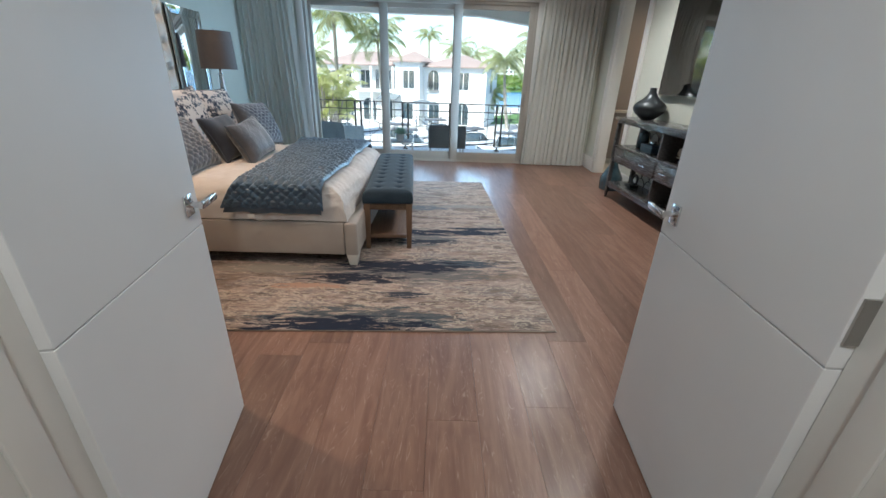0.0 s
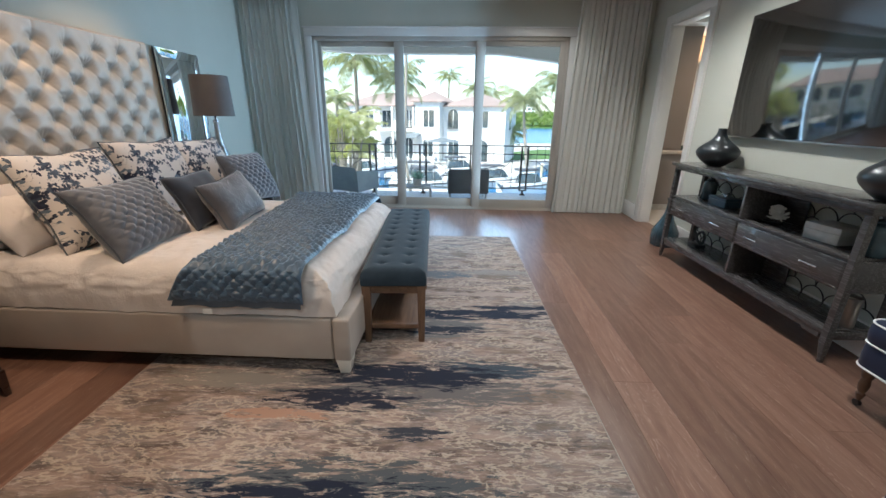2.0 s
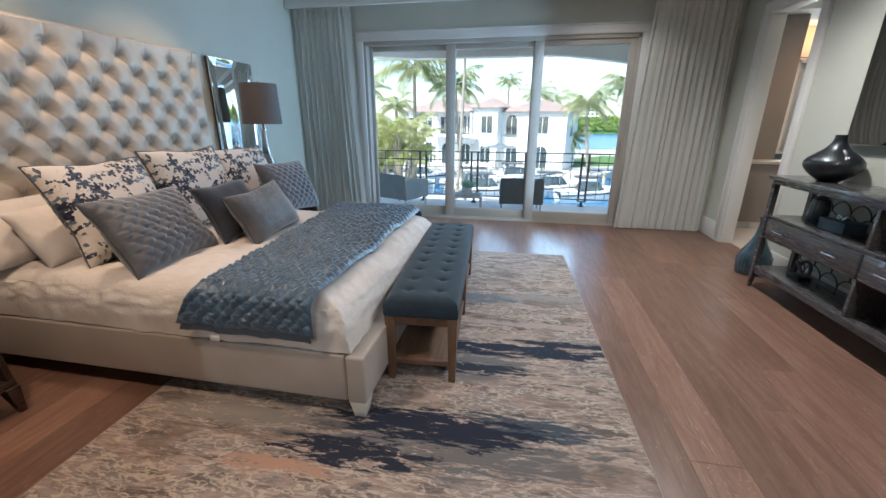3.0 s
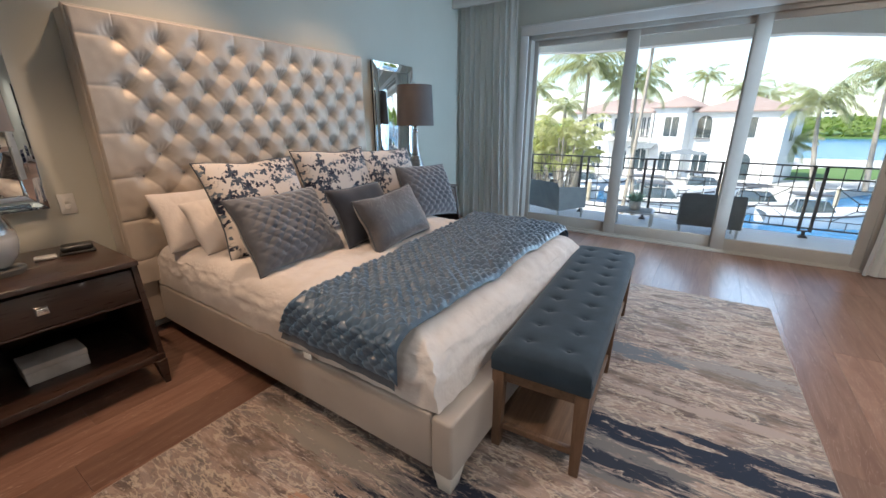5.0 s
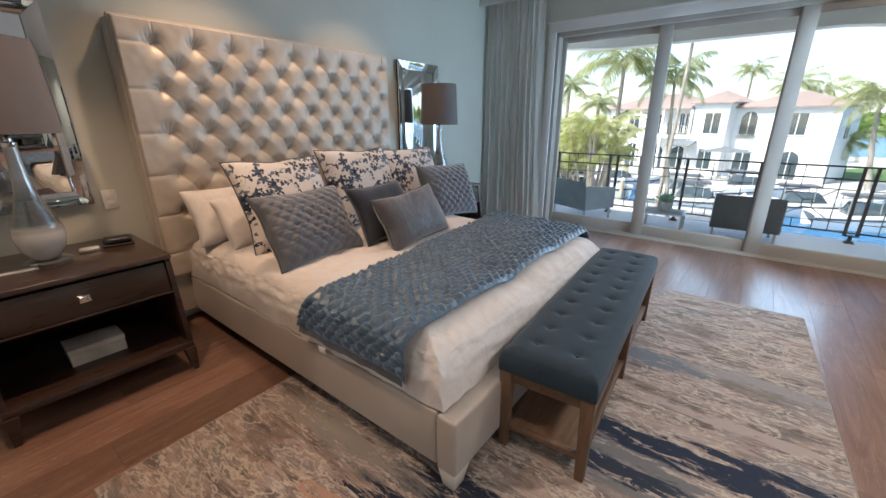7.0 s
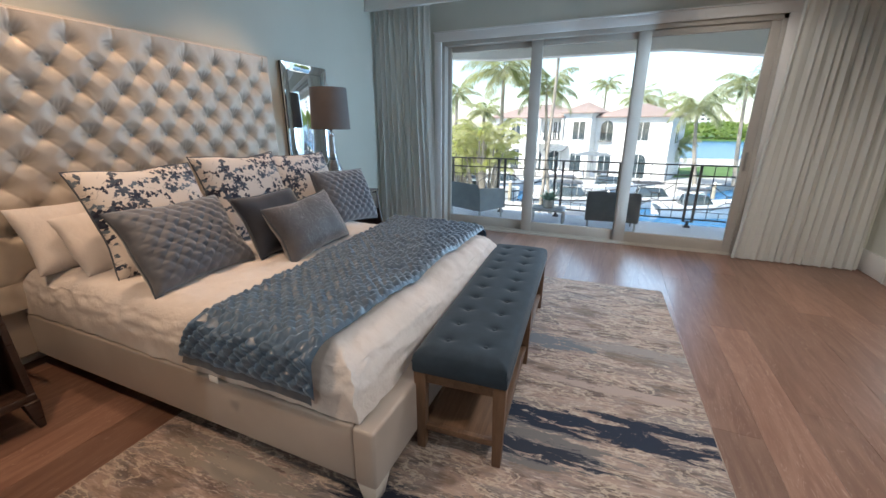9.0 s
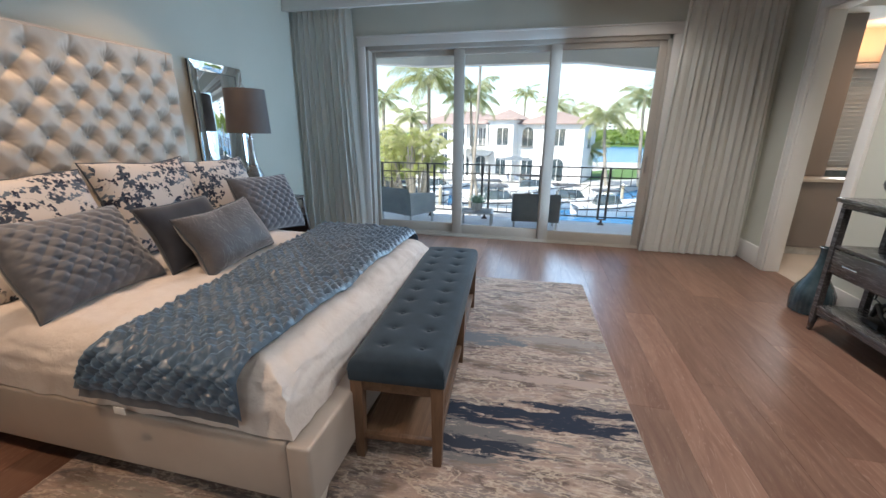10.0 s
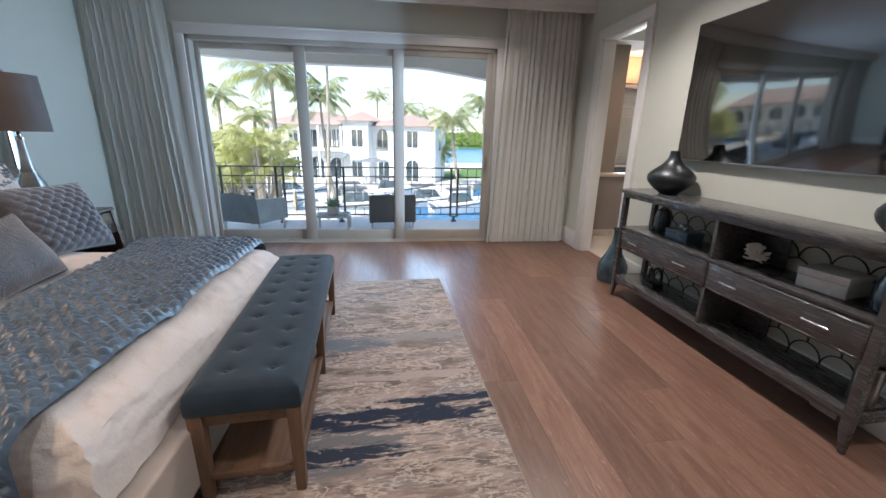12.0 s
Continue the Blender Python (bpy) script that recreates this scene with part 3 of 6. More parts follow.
def tuft(y, z):
    """Height of the padding over its backing at a place of the headboard."""
    a, b = (y - CY) / SY, (TOPROW - z) / SZ
    rim = min(y - HY0, HY1 - y, HZ1 - z, z - HZ0)
    near = (9.0, 0.0, 0.0)
    for half in (0.0, 0.5):
        ca = max(-4.0 + half, min(4.0 - half, round(a - half) + half))
        cb = max(half, round(b - half) + half)
        d = math.hypot((a - ca) * SY, (b - cb) * SZ)
        if d < near[0]:
            near = (d, (a - ca) * SY, (cb - b) * SZ)
    d, dy, dz = near
    if b < 0 and abs(a) <= 4:
        fold = crease(a, 0.045)
    elif abs(a) > 4:
        fold = crease(b, 0.04)
    else:
        fold = min(crease(a + b, 0.05), crease(a - b, 0.05))
    h = 0.045 * (1 - 0.85 * math.exp(-(d / 0.034) ** 1.2)) * (0.84 + 0.16 * fold)
    swell = min(1.0, d / 0.11)
    h += 0.014 * swell * swell * (3 - 2 * swell)
    turn = math.atan2(dz, dy)
    h += 0.0022 * math.cos(9 * turn + 7 * math.sin(a * 5 + b * 3)) * math.exp(-((d - 0.045) / 0.028) ** 2) * (0.55 + 0.45 * math.sin(turn))
    h += 0.0020 * noise.noise((y * 18, z * 18, 1.0))
    return h * min(1.0, max(0.0, rim / 0.016)) ** 0.5


def pad(u, v):
    y, z = HY0 + u * (HY1 - HY0), HZ0 + 0.3 + v * (HZ1 - HZ0 - 0.3)
    return (-2.096 + tuft(y, z), y, z)


bed_part("tufted_pad", grid(330, 250, pad), SATIN, "", HB)
bed_part("piping", tube([(-2.068, HY0 + 0.004, 0.12), (-2.068, HY0 + 0.004, HZ1 - 0.004), (-2.068, HY1 - 0.004, HZ1 - 0.004), (-2.068, HY1 - 0.004, 0.12)], 0.009, 8), SATIN, "", HB)
button = None
for row in range(0, 11):
    half = row % 2
    for col in range(9 - half):
        y = CY + (col - 4 + 0.5 * half) * SY
        z = TOPROW - row * SZ / 2
        if z < 0.55:
            continue
        bm = lathe([(0.002, 0.009), (0.009, 0.007), (0.014, 0.002), (0.014, -0.006)], 12)
        if button is None:
            button = bed_part("button", bm, BRASSGREY, "small covered silver button", HB)
            first = Matrix.Translation((-2.090 + 0.95, y - 8.47, z)) @ pose(0, 0, 0, 0, 90)
            button.data.transform(Matrix.Translation((-0.95, 8.47, 0)))
            button.matrix_local = first
        else:
            bm.free()
            ob = new("button", button.data)
            ob.parent = HB
            ob.matrix_local = Matrix.Translation((-2.090 + 0.95, y - 8.47, z)) @ pose(0, 0, 0, 0, 90)
            tagged(ob, label="small covered silver button")

solid("mattress", bx(-2.03, 0.13, 7.575, 9.365, 0.242, 0.535, 0.06, 5), COTTON, "thick white king mattress set in the bed frame", "mattress")


def ease(q):
    q = max(0.0, min(1.0, q))
    return (1 - (1 - q) ** 2.6) ** (1 / 2.6)


def bedtop(x, y):
    """Height of the made bed's cover."""
    d = min(ease((y - 7.507) / 0.18), ease((9.433 - y) / 0.18), ease((0.237 - x) / 0.27), ease((x + 2.08) / 0.10))
    soft = 0.022 * noise.noise((x * 3.1, y * 2.6, 4.0)) + 0.012 * noise.noise((x * 9, y * 8, 2.0)) + 0.005 * noise.noise((x * 24, y * 20, 7.0))
    soft += 0.012 * (0.35 - abs(noise.noise((x * 5 + y * 2, y * 7 - x * 3, 9.0)))) + 0.006 * (0.3 - abs(noise.noise((x * 13, y * 15 + x * 6, 5.0))))
    return 0.366 + 0.261 * d + soft * (0.35 + 0.65 * d)


def spread(q, n=0.10):
    """Puts more of a grid's lines near both of its ends."""
    return q - n * math.sin(2 * math.pi * q) / (2 * math.pi) * 6


def duvet(u, v):
    x = -2.075 + 2.312 * spread(u, 0.14)
    y = 7.507 + 1.926 * spread(v, 0.14)
    z = bedtop(x, y)
    crease = 0.012 * noise.noise((x * 10, z * 18, y * 4)) + 0.006 * noise.noise((x * 20, z * 40, y * 16))
    return (x + (crease if u > 0.9 else 0), y + (crease if v < 0.1 or v > 0.9 else 0), z)


solid("duvet", grid(180, 160, duvet), COTTON, "rumpled white cotton duvet spread over the bed", "bedding")


def quilting(p, q, size):
    """Soft puffs gathered at staggered stitches, with faint diagonal seams."""
    a, b = p / size, q / size
    d = 9.0
    for half in (0.0, 0.5):
        ca, cb = round(a - half) + half, round(b - half) + half
        da, db = a - ca, b - cb
        d = min(d, math.hypot(da, db))
    seams = (abs(math.sin(math.pi * (a + b))) * abs(math.sin(math.pi * (a - b)))) ** 0.5
    return 0.55 * seams + 0.45 * (1 - math.exp(-(d / 0.22) ** 1.2))


def throw_sheet(lift, hem, inset, puff):
    def place(u, v):
        s = v * 2.30 - 0.19
        xa = -0.495 - 0.215 * v + inset - 0.16 * max(0.0, (0.04 - s) / 0.23)
        xb = 0.085 + 0.03 * v - inset
        x = xa + (xb - xa) * u
        y = 7.50 + s
        if s < 0.04:
            k1 = max(0.0, (0.04 - s) / 0.23)
            y = 7.54 - 0.075 * math.sin(min(1.0, k1 * 2.5) * math.pi / 2)
            z = bedtop(min(x, 0.0), 7.64) + lift - hem * k1 ** 1.3
        elif s > 1.90:
            k1 = min(1.0, (s - 1.90) / 0.21)
            y = 9.40 + 0.075 * math.sin(min(1.0, k1 * 2) * math.pi / 2)
            z = bedtop(min(x, 0.0), 9.30) + lift - (hem * 0.75) * k1 ** 1.3
        else:
            z = max(bedtop(x, y), bedtop(min(x, 0.0), min(9.28, max(7.66, y)))) + lift
        z -= 0.03 * max(0.0, (x - 0.03) / 0.09) ** 2
        w = quilting(x * 1.0 + 0.01 * noise.noise((x * 5, s * 5, 0)), s + 0.008 * noise.noise((x * 6, s * 6, 4)), 0.066) * puff
        w += 0.22 * puff * noise.noise((x * 38, s * 30, 3)) + 0.30 * puff * noise.noise((x * 22, s * 75, 9))
        side = 1.0 if s < 0.0 else 0.0
        rim = min(1.0, min(u, 1 - u) / 0.02, min(v, 1 - v) / 0.01)
        w *= rim
        return (x, y - w * side * 0.8, z + w * (1 - side * 0.5))
    return place


THROWOB = thing("throw_blanket", pose(0, 0, 0), "slate-blue quilted velvet throw folded across the foot of the bed", "blanket")
part("quilted_layer", grid(170, 460, throw_sheet(0.038, 0.20, 0.0, 0.023)), THROW, THROWOB)
part("folded_layer", grid(50, 90, throw_sheet(0.020, 0.215, 0.015, 0.003)), THROWLOW, THROWOB, "darker blue folded underside")
part("care_tag", bx(-0.46, -0.41, 7.452, 7.455, 0.395, 0.425, 0.0005), WHITEP, THROWOB, "small white care tag")


# ---- pillows ----
def floral(name):
    m = fabric(name, (0.66, 0.61, 0.57), (0.72, 0.67, 0.63), 0.85, 600, 0.2, 0.15)
    k = Net(m)
    at = k.coords((1, 0.2, 1))
    part_of, flatten = k.n.new("ShaderNodeSeparateXYZ"), k.n.new("ShaderNodeCombineXYZ")
    k.l.new(at, part_of.inputs[0]), k.l.new(part_of.outputs[0], flatten.inputs[0]), k.l.new(part_of.outputs[2], flatten.inputs[1])
    plane = flatten.outputs[0]

    def blossoms(scale, size, petals, soft):
        """Flowers in the cells of a 2D pattern, and a chance value for each."""
        t = k.n.new("ShaderNodeTexVoronoi")
        t.voronoi_dimensions = "2D"
        k.l.new(plane, t.inputs["Vector"])
        t.inputs["Scale"].default_value = scale
        away, split = k.n.new("ShaderNodeVectorMath"), k.n.new("ShaderNodeSeparateXYZ")
        away.operation = "SUBTRACT"
        k.l.new(plane, away.inputs[0]), k.l.new(t.outputs["Position"], away.inputs[1]), k.l.new(away.outputs[0], split.inputs[0])
        reach = t.outputs["Distance"]
        grey = k.n.new("ShaderNodeSeparateColor")
        k.l.new(t.outputs["Color"], grey.inputs[0])
        angle = k.math("ADD", k.math("ARCTAN2", split.outputs[1], split.outputs[0]), k.math("MULTIPLY", grey.outputs[1], 6.3))
        lobe = k.math("ABSOLUTE", k.math("COSINE", k.math("MULTIPLY", angle, petals / 2)))
        edge_at = k.math("MULTIPLY", k.math("ADD", k.math("MULTIPLY", lobe, 0.62), 0.38), size)
        inside = k.ramp(k.math("ADD", k.math("SUBTRACT", edge_at, reach), 0.5), (0.5, 0.0), (0.5 + soft, 1.0))
        return inside, grey.outputs[0]

    spray = k.noise(at, 4.6, 2, 0.5, 0.8)
    flower, chance_a = blossoms(15.0, 0.54, 5, 0.03)
    leafy, chance_b = blossoms(31.0, 0.50, 3, 0.05)
    where = k.ramp(spray, (0.49, 0.0), (0.50, 1.0))
    wide = k.ramp(spray, (0.455, 0.0), (0.465, 1.0))
    flower = k.math("MULTIPLY", k.math("MULTIPLY", flower, where), k.ramp(chance_a, (0.24, 0.0), (0.25, 1.0)))
    leafy = k.math("MULTIPLY", k.math("MULTIPLY", leafy, wide), k.ramp(chance_b, (0.40, 0.0), (0.41, 1.0)))
    stems = k.noise(at, 4.5, 2, 0.5, 3.0)
    line = k.ramp(stems, (0.490, 0.0), (0.496, 1.0), (0.502, 1.0), (0.508, 0.0))
    tone = k.mix("MIX", k.ramp(chance_a, (0.45, 0.0), (0.95, 1.0)), (0.012, 0.018, 0.045), (0.16, 0.21, 0.27))
    tone = k.mix("MIX", k.ramp(k.noise(at, 40, 2), (0.45, 0.0), (0.65, 0.5)), tone, (0.10, 0.14, 0.19))
    mask = k.math("MAXIMUM", k.math("MAXIMUM", flower, leafy), k.math("MULTIPLY", line, k.math("MULTIPLY", wide, 0.7)))
    k.color(k.mix("MIX", mask, (0.68, 0.63, 0.59), tone))
    return m


FLORAL = floral("floral_cotton")
DAMASK = fabric("grey_damask_velvet", (0.066, 0.066, 0.078), (0.108, 0.108, 0.122), 0.55, 700, 0.7, 0.15, 9)
k = Net(DAMASK)
k.bump(k.ramp(k.noise(k.coords(), 9, 2, 0.5, 3.2), (0.47, 0.0), (0.50, 1.0), (0.53, 0.0)), 0.6, 0.003)


def pillow(name, w, h, t, m, mat, label, edge=None, quilt=0.0, sag=0.09, seed=0, crush=0.0):
    root = thing(name, m, label, "pillow", "pillows on the bed")

    def side(sign):
        def place(u, v):
            a, b = 2 * u - 1, 2 * v - 1
            x = w / 2 * a * (1 - sag * (1 - b * b)) + 0.014 * noise.noise((seed * 3.1, b * 1.3, 0.5))
            z = h / 2 * b * (1 - sag * (1 - a * a)) + h / 2 + 0.014 * noise.noise((a * 1.4, seed * 2.3, 1.5)) * (1 + b) / 2
            d = max(0.0, (1 - a ** 4) * (1 - b ** 4))
            y = t / 2 * d ** 0.46 * (1 - 0.22 * max(0, b))
            y += 0.006 * noise.noise((x * 8, z * 8, seed)) * d ** 0.3 + crush * abs(noise.noise((x * 16, z * 13, seed + 5))) * d
            if quilt:
                y += quilt * quilting(x * 1.0, z, 0.075) * d ** 0.5 + 0.30 * quilt * noise.noise((x * 20, z * 55, seed)) * d ** 0.3
            return (x, sign * y, z)
        return place

    n = 110 if quilt or crush else 44
    bm = grid(n, n, side(-1))
    grid(n, n, side(1), True, bm)
    bmesh.ops.remove_doubles(bm, verts=bm.verts, dist=0.0004)
    part("cover", bm, mat, root)
    if edge is not None:
        pts = []
        for i in range(40):
            q = 4 * i / 40
            a, b = ((2 * q - 1, -1) if q < 1 else (1, 2 * (q - 1) - 1) if q < 2 else (1 - 2 * (q - 2), 1) if q < 3 else (-1, 1 - 2 * (q - 3)))
            pts.append((w / 2 * a * (1 - sag * (1 - b * b)) + 0.014 * noise.noise((seed * 3.1, b * 1.3, 0.5)), 0, h / 2 * b * (1 - sag * (1 - a * a)) + h / 2 + 0.014 * noise.noise((a * 1.4, seed * 2.3, 1.5)) * (1 + b) / 2))
        part("piping", tube(pts, 0.005, 6, None, True), edge, root)
    return root


def stand(x, y, z, lean, turn=0.0, roll=0.0):
    """Pose of a pillow that faces the foot of the bed and leans back."""
    return Matrix.Translation((x, y, z)) @ pose(0, 0, 0, 0, 0, 90 + turn) @ pose(0, 0, 0, -lean) @ pose(0, 0, 0, 0, roll, 0)


pillow("sleeping_pillow", 0.72, 0.40, 0.17, stand(-1.80, 7.88, 0.625, 30), COTTON, "plump white sleeping pillow leaning on the headboard", None, 0, 0.04, 1, 0.006)
pillow("sleeping_pillow", 0.70, 0.38, 0.17, stand(-1.60, 7.97, 0.622, 36, 4), COTTON, "creased white sleeping pillow beside the quilted cushion", None, 0, 0.04, 2, 0.014)
pillow("floral_pillow", 0.69, 0.62, 0.19, stand(-1.34, 7.99, 0.622, 25, 2), FLORAL, "white pillow with navy blossom print and dark piping", PIPING, 0, 0.09, 3)
pillow("floral_pillow", 0.69, 0.63, 0.19, stand(-1.38, 8.66, 0.622, 20, -2), FLORAL, "white pillow with navy blossom print and dark piping", PIPING, 0, 0.09, 4)
pillow("floral_pillow", 0.67, 0.61, 0.19, stand(-1.38, 9.27, 0.618, 22, -4), FLORAL, "white pillow with navy blossom print and dark piping", PIPING, 0, 0.08, 5)
pillow("quilted_cushion", 0.63, 0.47, 0.19, stand(-0.99, 7.915, 0.612, 33, 3), VELVETG, "slate grey velvet cushion with diamond quilting", PIPING, 0.016, 0.09, 6)
pillow("quilted_cushion", 0.62, 0.48, 0.18, stand(-1.02, 9.31, 0.612, 25, -5, 4), VELVETG, "blue-grey velvet cushion with diamond quilting", PIPING, 0.018, 0.08, 7)
pillow("navy_cushion", 0.53, 0.41, 0.16, stand(-0.94, 8.47, 0.624, 28, 2), NAVYV, "small plain navy velvet cushion behind the grey cushion", PIPING, 0, 0.09, 8)
pillow("lumbar_cushion", 0.66, 0.38, 0.18, stand(-0.77, 8.59, 0.612, 28, 4, -3), DAMASK, "grey velvet lumbar cushion with embossed scroll pattern", PIPING, 0, 0.09, 9)


# ---- bench ----
def bench():
    root = thing("bench", Matrix.Translation((0.445, 8.68, 0.012)) @ pose(0, 0, 0, 0, 0, 3.8), "blue velvet button-tufted bench with weathered oak frame, on the rug", "bench")
    L, W = 1.69, 0.40
    for sx in (-1, 1):
        for sy in (-1, 0, 1):
            x, y = sx * (W / 2 - 0.028), sy * (L / 2 - 0.028)
            bot, top = 0.019, 0.027
            part("leg", hull(rect(x - bot, x + bot, y - bot, y + bot, 0), rect(x - top, x + top, y - top, y + top, 0.40), 0.003), OAKZ, root)
    for sx in (-1, 1):
        x = sx * (W / 2 - 0.030)
        part("apron", bx(x - 0.012, x + 0.012, -L / 2 + 0.05, L / 2 - 0.05, 0.345, 0.398, 0.003), OAK, root)
        part("stretcher", bx(x - 0.012, x + 0.012, -L / 2 + 0.05, L / 2 - 0.05, 0.095, 0.125, 0.003), OAK, root)
    for sy in (-1, 1):
        y = sy * (L / 2 - 0.030)
        part("apron", bx(-W / 2 + 0.05, W / 2 - 0.05, y - 0.012, y + 0.012, 0.345, 0.398, 0.003), OAK, root)
        part("stretcher", bx(-W / 2 + 0.05, W / 2 - 0.05, y - 0.012, y + 0.012, 0.095, 0.125, 0.003), OAK, root)
    part("shelf", bx(-W / 2 + 0.042, W / 2 - 0.042, -L / 2 + 0.045, L / 2 - 0.045, 0.108, 0.120, 0.002), OAK, root)
    buttons = [(sx * 0.085, -L / 2 + 0.13 + i * (L - 0.26) / 9) for sx in (-1, 1) for i in range(10)]

    def top(u, v):
        x, y = (W / 2 + 0.006) * (2 * u - 1), (L / 2 + 0.006) * (2 * v - 1)
        d = min(W / 2 + 0.006 - abs(x), L / 2 + 0.006 - abs(y))
        z = 0.452 + 0.055 * ease(d / 0.075) + 0.006 * math.cos(math.pi * x / W)
        for bx0, by0 in buttons:
            q = ((x - bx0) ** 2 + (y - by0) ** 2) ** 0.5
            if q < 0.12:
                z -= 0.016 * math.exp(-(q / 0.022) ** 1.2)
                if abs(x - bx0) < 0.06 and abs(y - by0) < 0.012:
                    z -= 0.0025 * (1 - abs(x - bx0) / 0.06)
        return (x, y, z)

    bm = grid(56, 190, top)
    seat = part("seat", bm, BENCHV, root)
    part("seat_side", bevel(wall_boxes((-W / 2 - 0.006, W / 2 + 0.006, -L / 2 - 0.006, L / 2 + 0.006, 0.400, 0.462)), 0.012), BENCHV, root)
    for x, y in buttons:
        part("button", lathe([(0.011, -0.003), (0.011, 0.002), (0.006, 0.006), (0.001, 0.007)], 12, True, (x, y)), BENCHV, seat, "", Matrix.Translation((0, 0, 0.4965)))


bench()


# ---- nightstands ----
def nightstand(cy, label):
    root = thing("nightstand", pose(-1.83, cy, 0), label, "nightstand", "nightstands beside the bed")
    W, back = 0.80, -0.39

    def slab(name, f0, f1, z0, z1, y0, y1, mat=NIGHTWOOD, w=0.003):
        return part(name, hull([(back, y0, z0), (f0, y0, z0), (f0, y1, z0), (back, y1, z0)], [(back, y0, z1), (f1, y0, z1), (f1, y1, z1), (back, y1, z1)], w), mat, root)

    def front(z):
        return 0.40 - 0.105 * (z / 0.71)

    h = W / 2
    slab("top", front(0.685) + 0.012, front(0.71) + 0.008, 0.685, 0.712, -h - 0.006, h + 0.006, NIGHTWOOD, 0.005)
    for s in (-1, 1):
        y0, y1 = sorted((s * h, s * (h - 0.028)))
        slab("side_panel", front(0.15), front(0.685), 0.15, 0.685, y0, y1)
        for fx, fw in ((front(0.0) - 0.03, 0.03), (back + 0.03, 0.03)):
            yy = s * (h - 0.028)
            o = 0.028 if fx > 0 else -0.028
            part("leg", hull(rect(fx - 0.014 + o * 0.3, fx + 0.014 + o * 0.3, yy - 0.014 + s * 0.01, yy + 0.014 + s * 0.01, 0), rect(fx - 0.05, fx + 0.03, yy - 0.03, yy + 0.028, 0.15), 0.004), NIGHTWOOD, root)
    slab("bottom_shelf", front(0.135) + 0.006, front(0.18) + 0.006, 0.145, 0.182, -h, h, NIGHTWOOD, 0.006)
    part("back_panel", bx(back, back + 0.012, -h + 0.028, h - 0.028, 0.18, 0.685, 0.001), NIGHTWOOD, root)
    slab("drawer_divider", front(0.49) - 0.004, front(0.505) - 0.004, 0.490, 0.502, -h + 0.028, h - 0.028)
    z0, z1 = 0.506, 0.668
    y0, y1 = -h + 0.034, h - 0.034
    drawer = part("drawer", hull([(0.0, y0, z0), (front(z0) - 0.006, y0, z0), (front(z0) - 0.006, y1, z0), (0.0, y1, z0)], [(0.0, y0, z1), (front(z1) - 0.006, y0, z1), (front(z1) - 0.006, y1, z1), (0.0, y1, z1)], 0.002), NIGHTWOOD, root)
    zc = (z0 + z1) / 2
    f = front(zc) - 0.006
    part("knob", hull([(f, -0.032, zc - 0.024), (f, 0.032, zc - 0.024), (f, 0.026, zc + 0.022), (f, -0.026, zc + 0.022)], [(f + 0.02, -0.022, zc - 0.016), (f + 0.02, 0.022, zc - 0.016), (f + 0.02, 0.018, zc + 0.014), (f + 0.02, -0.018, zc + 0.014)], 0.002), CHROME, drawer, "square polished nickel knob")
    return root


nightstand(6.85, "dark walnut nightstand with drawer and open shelf beside the bed")
nightstand(10.09, "dark walnut nightstand with drawer and shelf near the curtain")


def table_lamp(x, y, z, label):
    root = thing("table_lamp", pose(x, y, z), label, "lamp", "lamps on the nightstands")
    part("foot", bevel(lathe([(0.095, 0), (0.098, 0.003), (0.098, 0.024), (0.092, 0.028), (0.02, 0.028)], 40), 0), CRYSTAL, root, "clear crystal disc foot")
    gourd = [(0.035, 0.028), (0.060, 0.045), (0.088, 0.09), (0.102, 0.15), (0.100, 0.20), (0.084, 0.26), (0.060, 0.32), (0.042, 0.38), (0.033, 0.45), (0.028, 0.53), (0.026, 0.60)]
    low = part("body", lathe(gourd[:5], 48), LAMPGLASS, root, "milky lower half of the gourd body")
    part("neck", lathe(gourd[4:], 48), LAMPGLASS, root, "silvered pearl glass neck")
    part("collar", lathe([(0.028, 0.60), (0.030, 0.605), (0.030, 0.62), (0.014, 0.625), (0.012, 0.69), (0.006, 0.70)], 24), CHROME, root)
    bm = lathe([(0.205, 0.665), (0.188, 1.075)], 56, False)
    lathe([(0.1855, 1.075), (0.2025, 0.665)], 56, False, (0, 0), bm)
    shade = part("shade", bm, SHADE, root, "taupe drum shade")
    part("shade_ring", tube([(0.2035 * math.cos(a * math.pi / 20), 0.2035 * math.sin(a * math.pi / 20), 0.665) for a in range(40)], 0.0025, 6, None, True), SHADE, shade)
    part("shade_ring", tube([(0.1865 * math.cos(a * math.pi / 20), 0.1865 * math.sin(a * math.pi / 20), 1.075) for a in range(40)], 0.0025, 6, None, True), SHADE, shade)
    sp = tube([(0, 0, 0.69), (0, 0, 1.08)], 0.004, 8)
    for q in range(3):
        tube([(0, 0, 1.06), (0.187 * math.cos(q * 2.094), 0.187 * math.sin(q * 2.094), 1.07)], 0.0015, 6, sp)
    part("spider", sp, CHROME, shade)
    part("finial", lathe([(0.002, 1.08), (0.009, 1.085), (0.010, 1.095), (0.003, 1.11)], 16), CHROME, root)


table_lamp(-1.85, 6.80, 0.712, "table lamp with silvered pearl glass gourd base and taupe shade")
table_lamp(-1.85, 10.13, 0.712, "table lamp with silvered pearl glass gourd base and taupe shade")


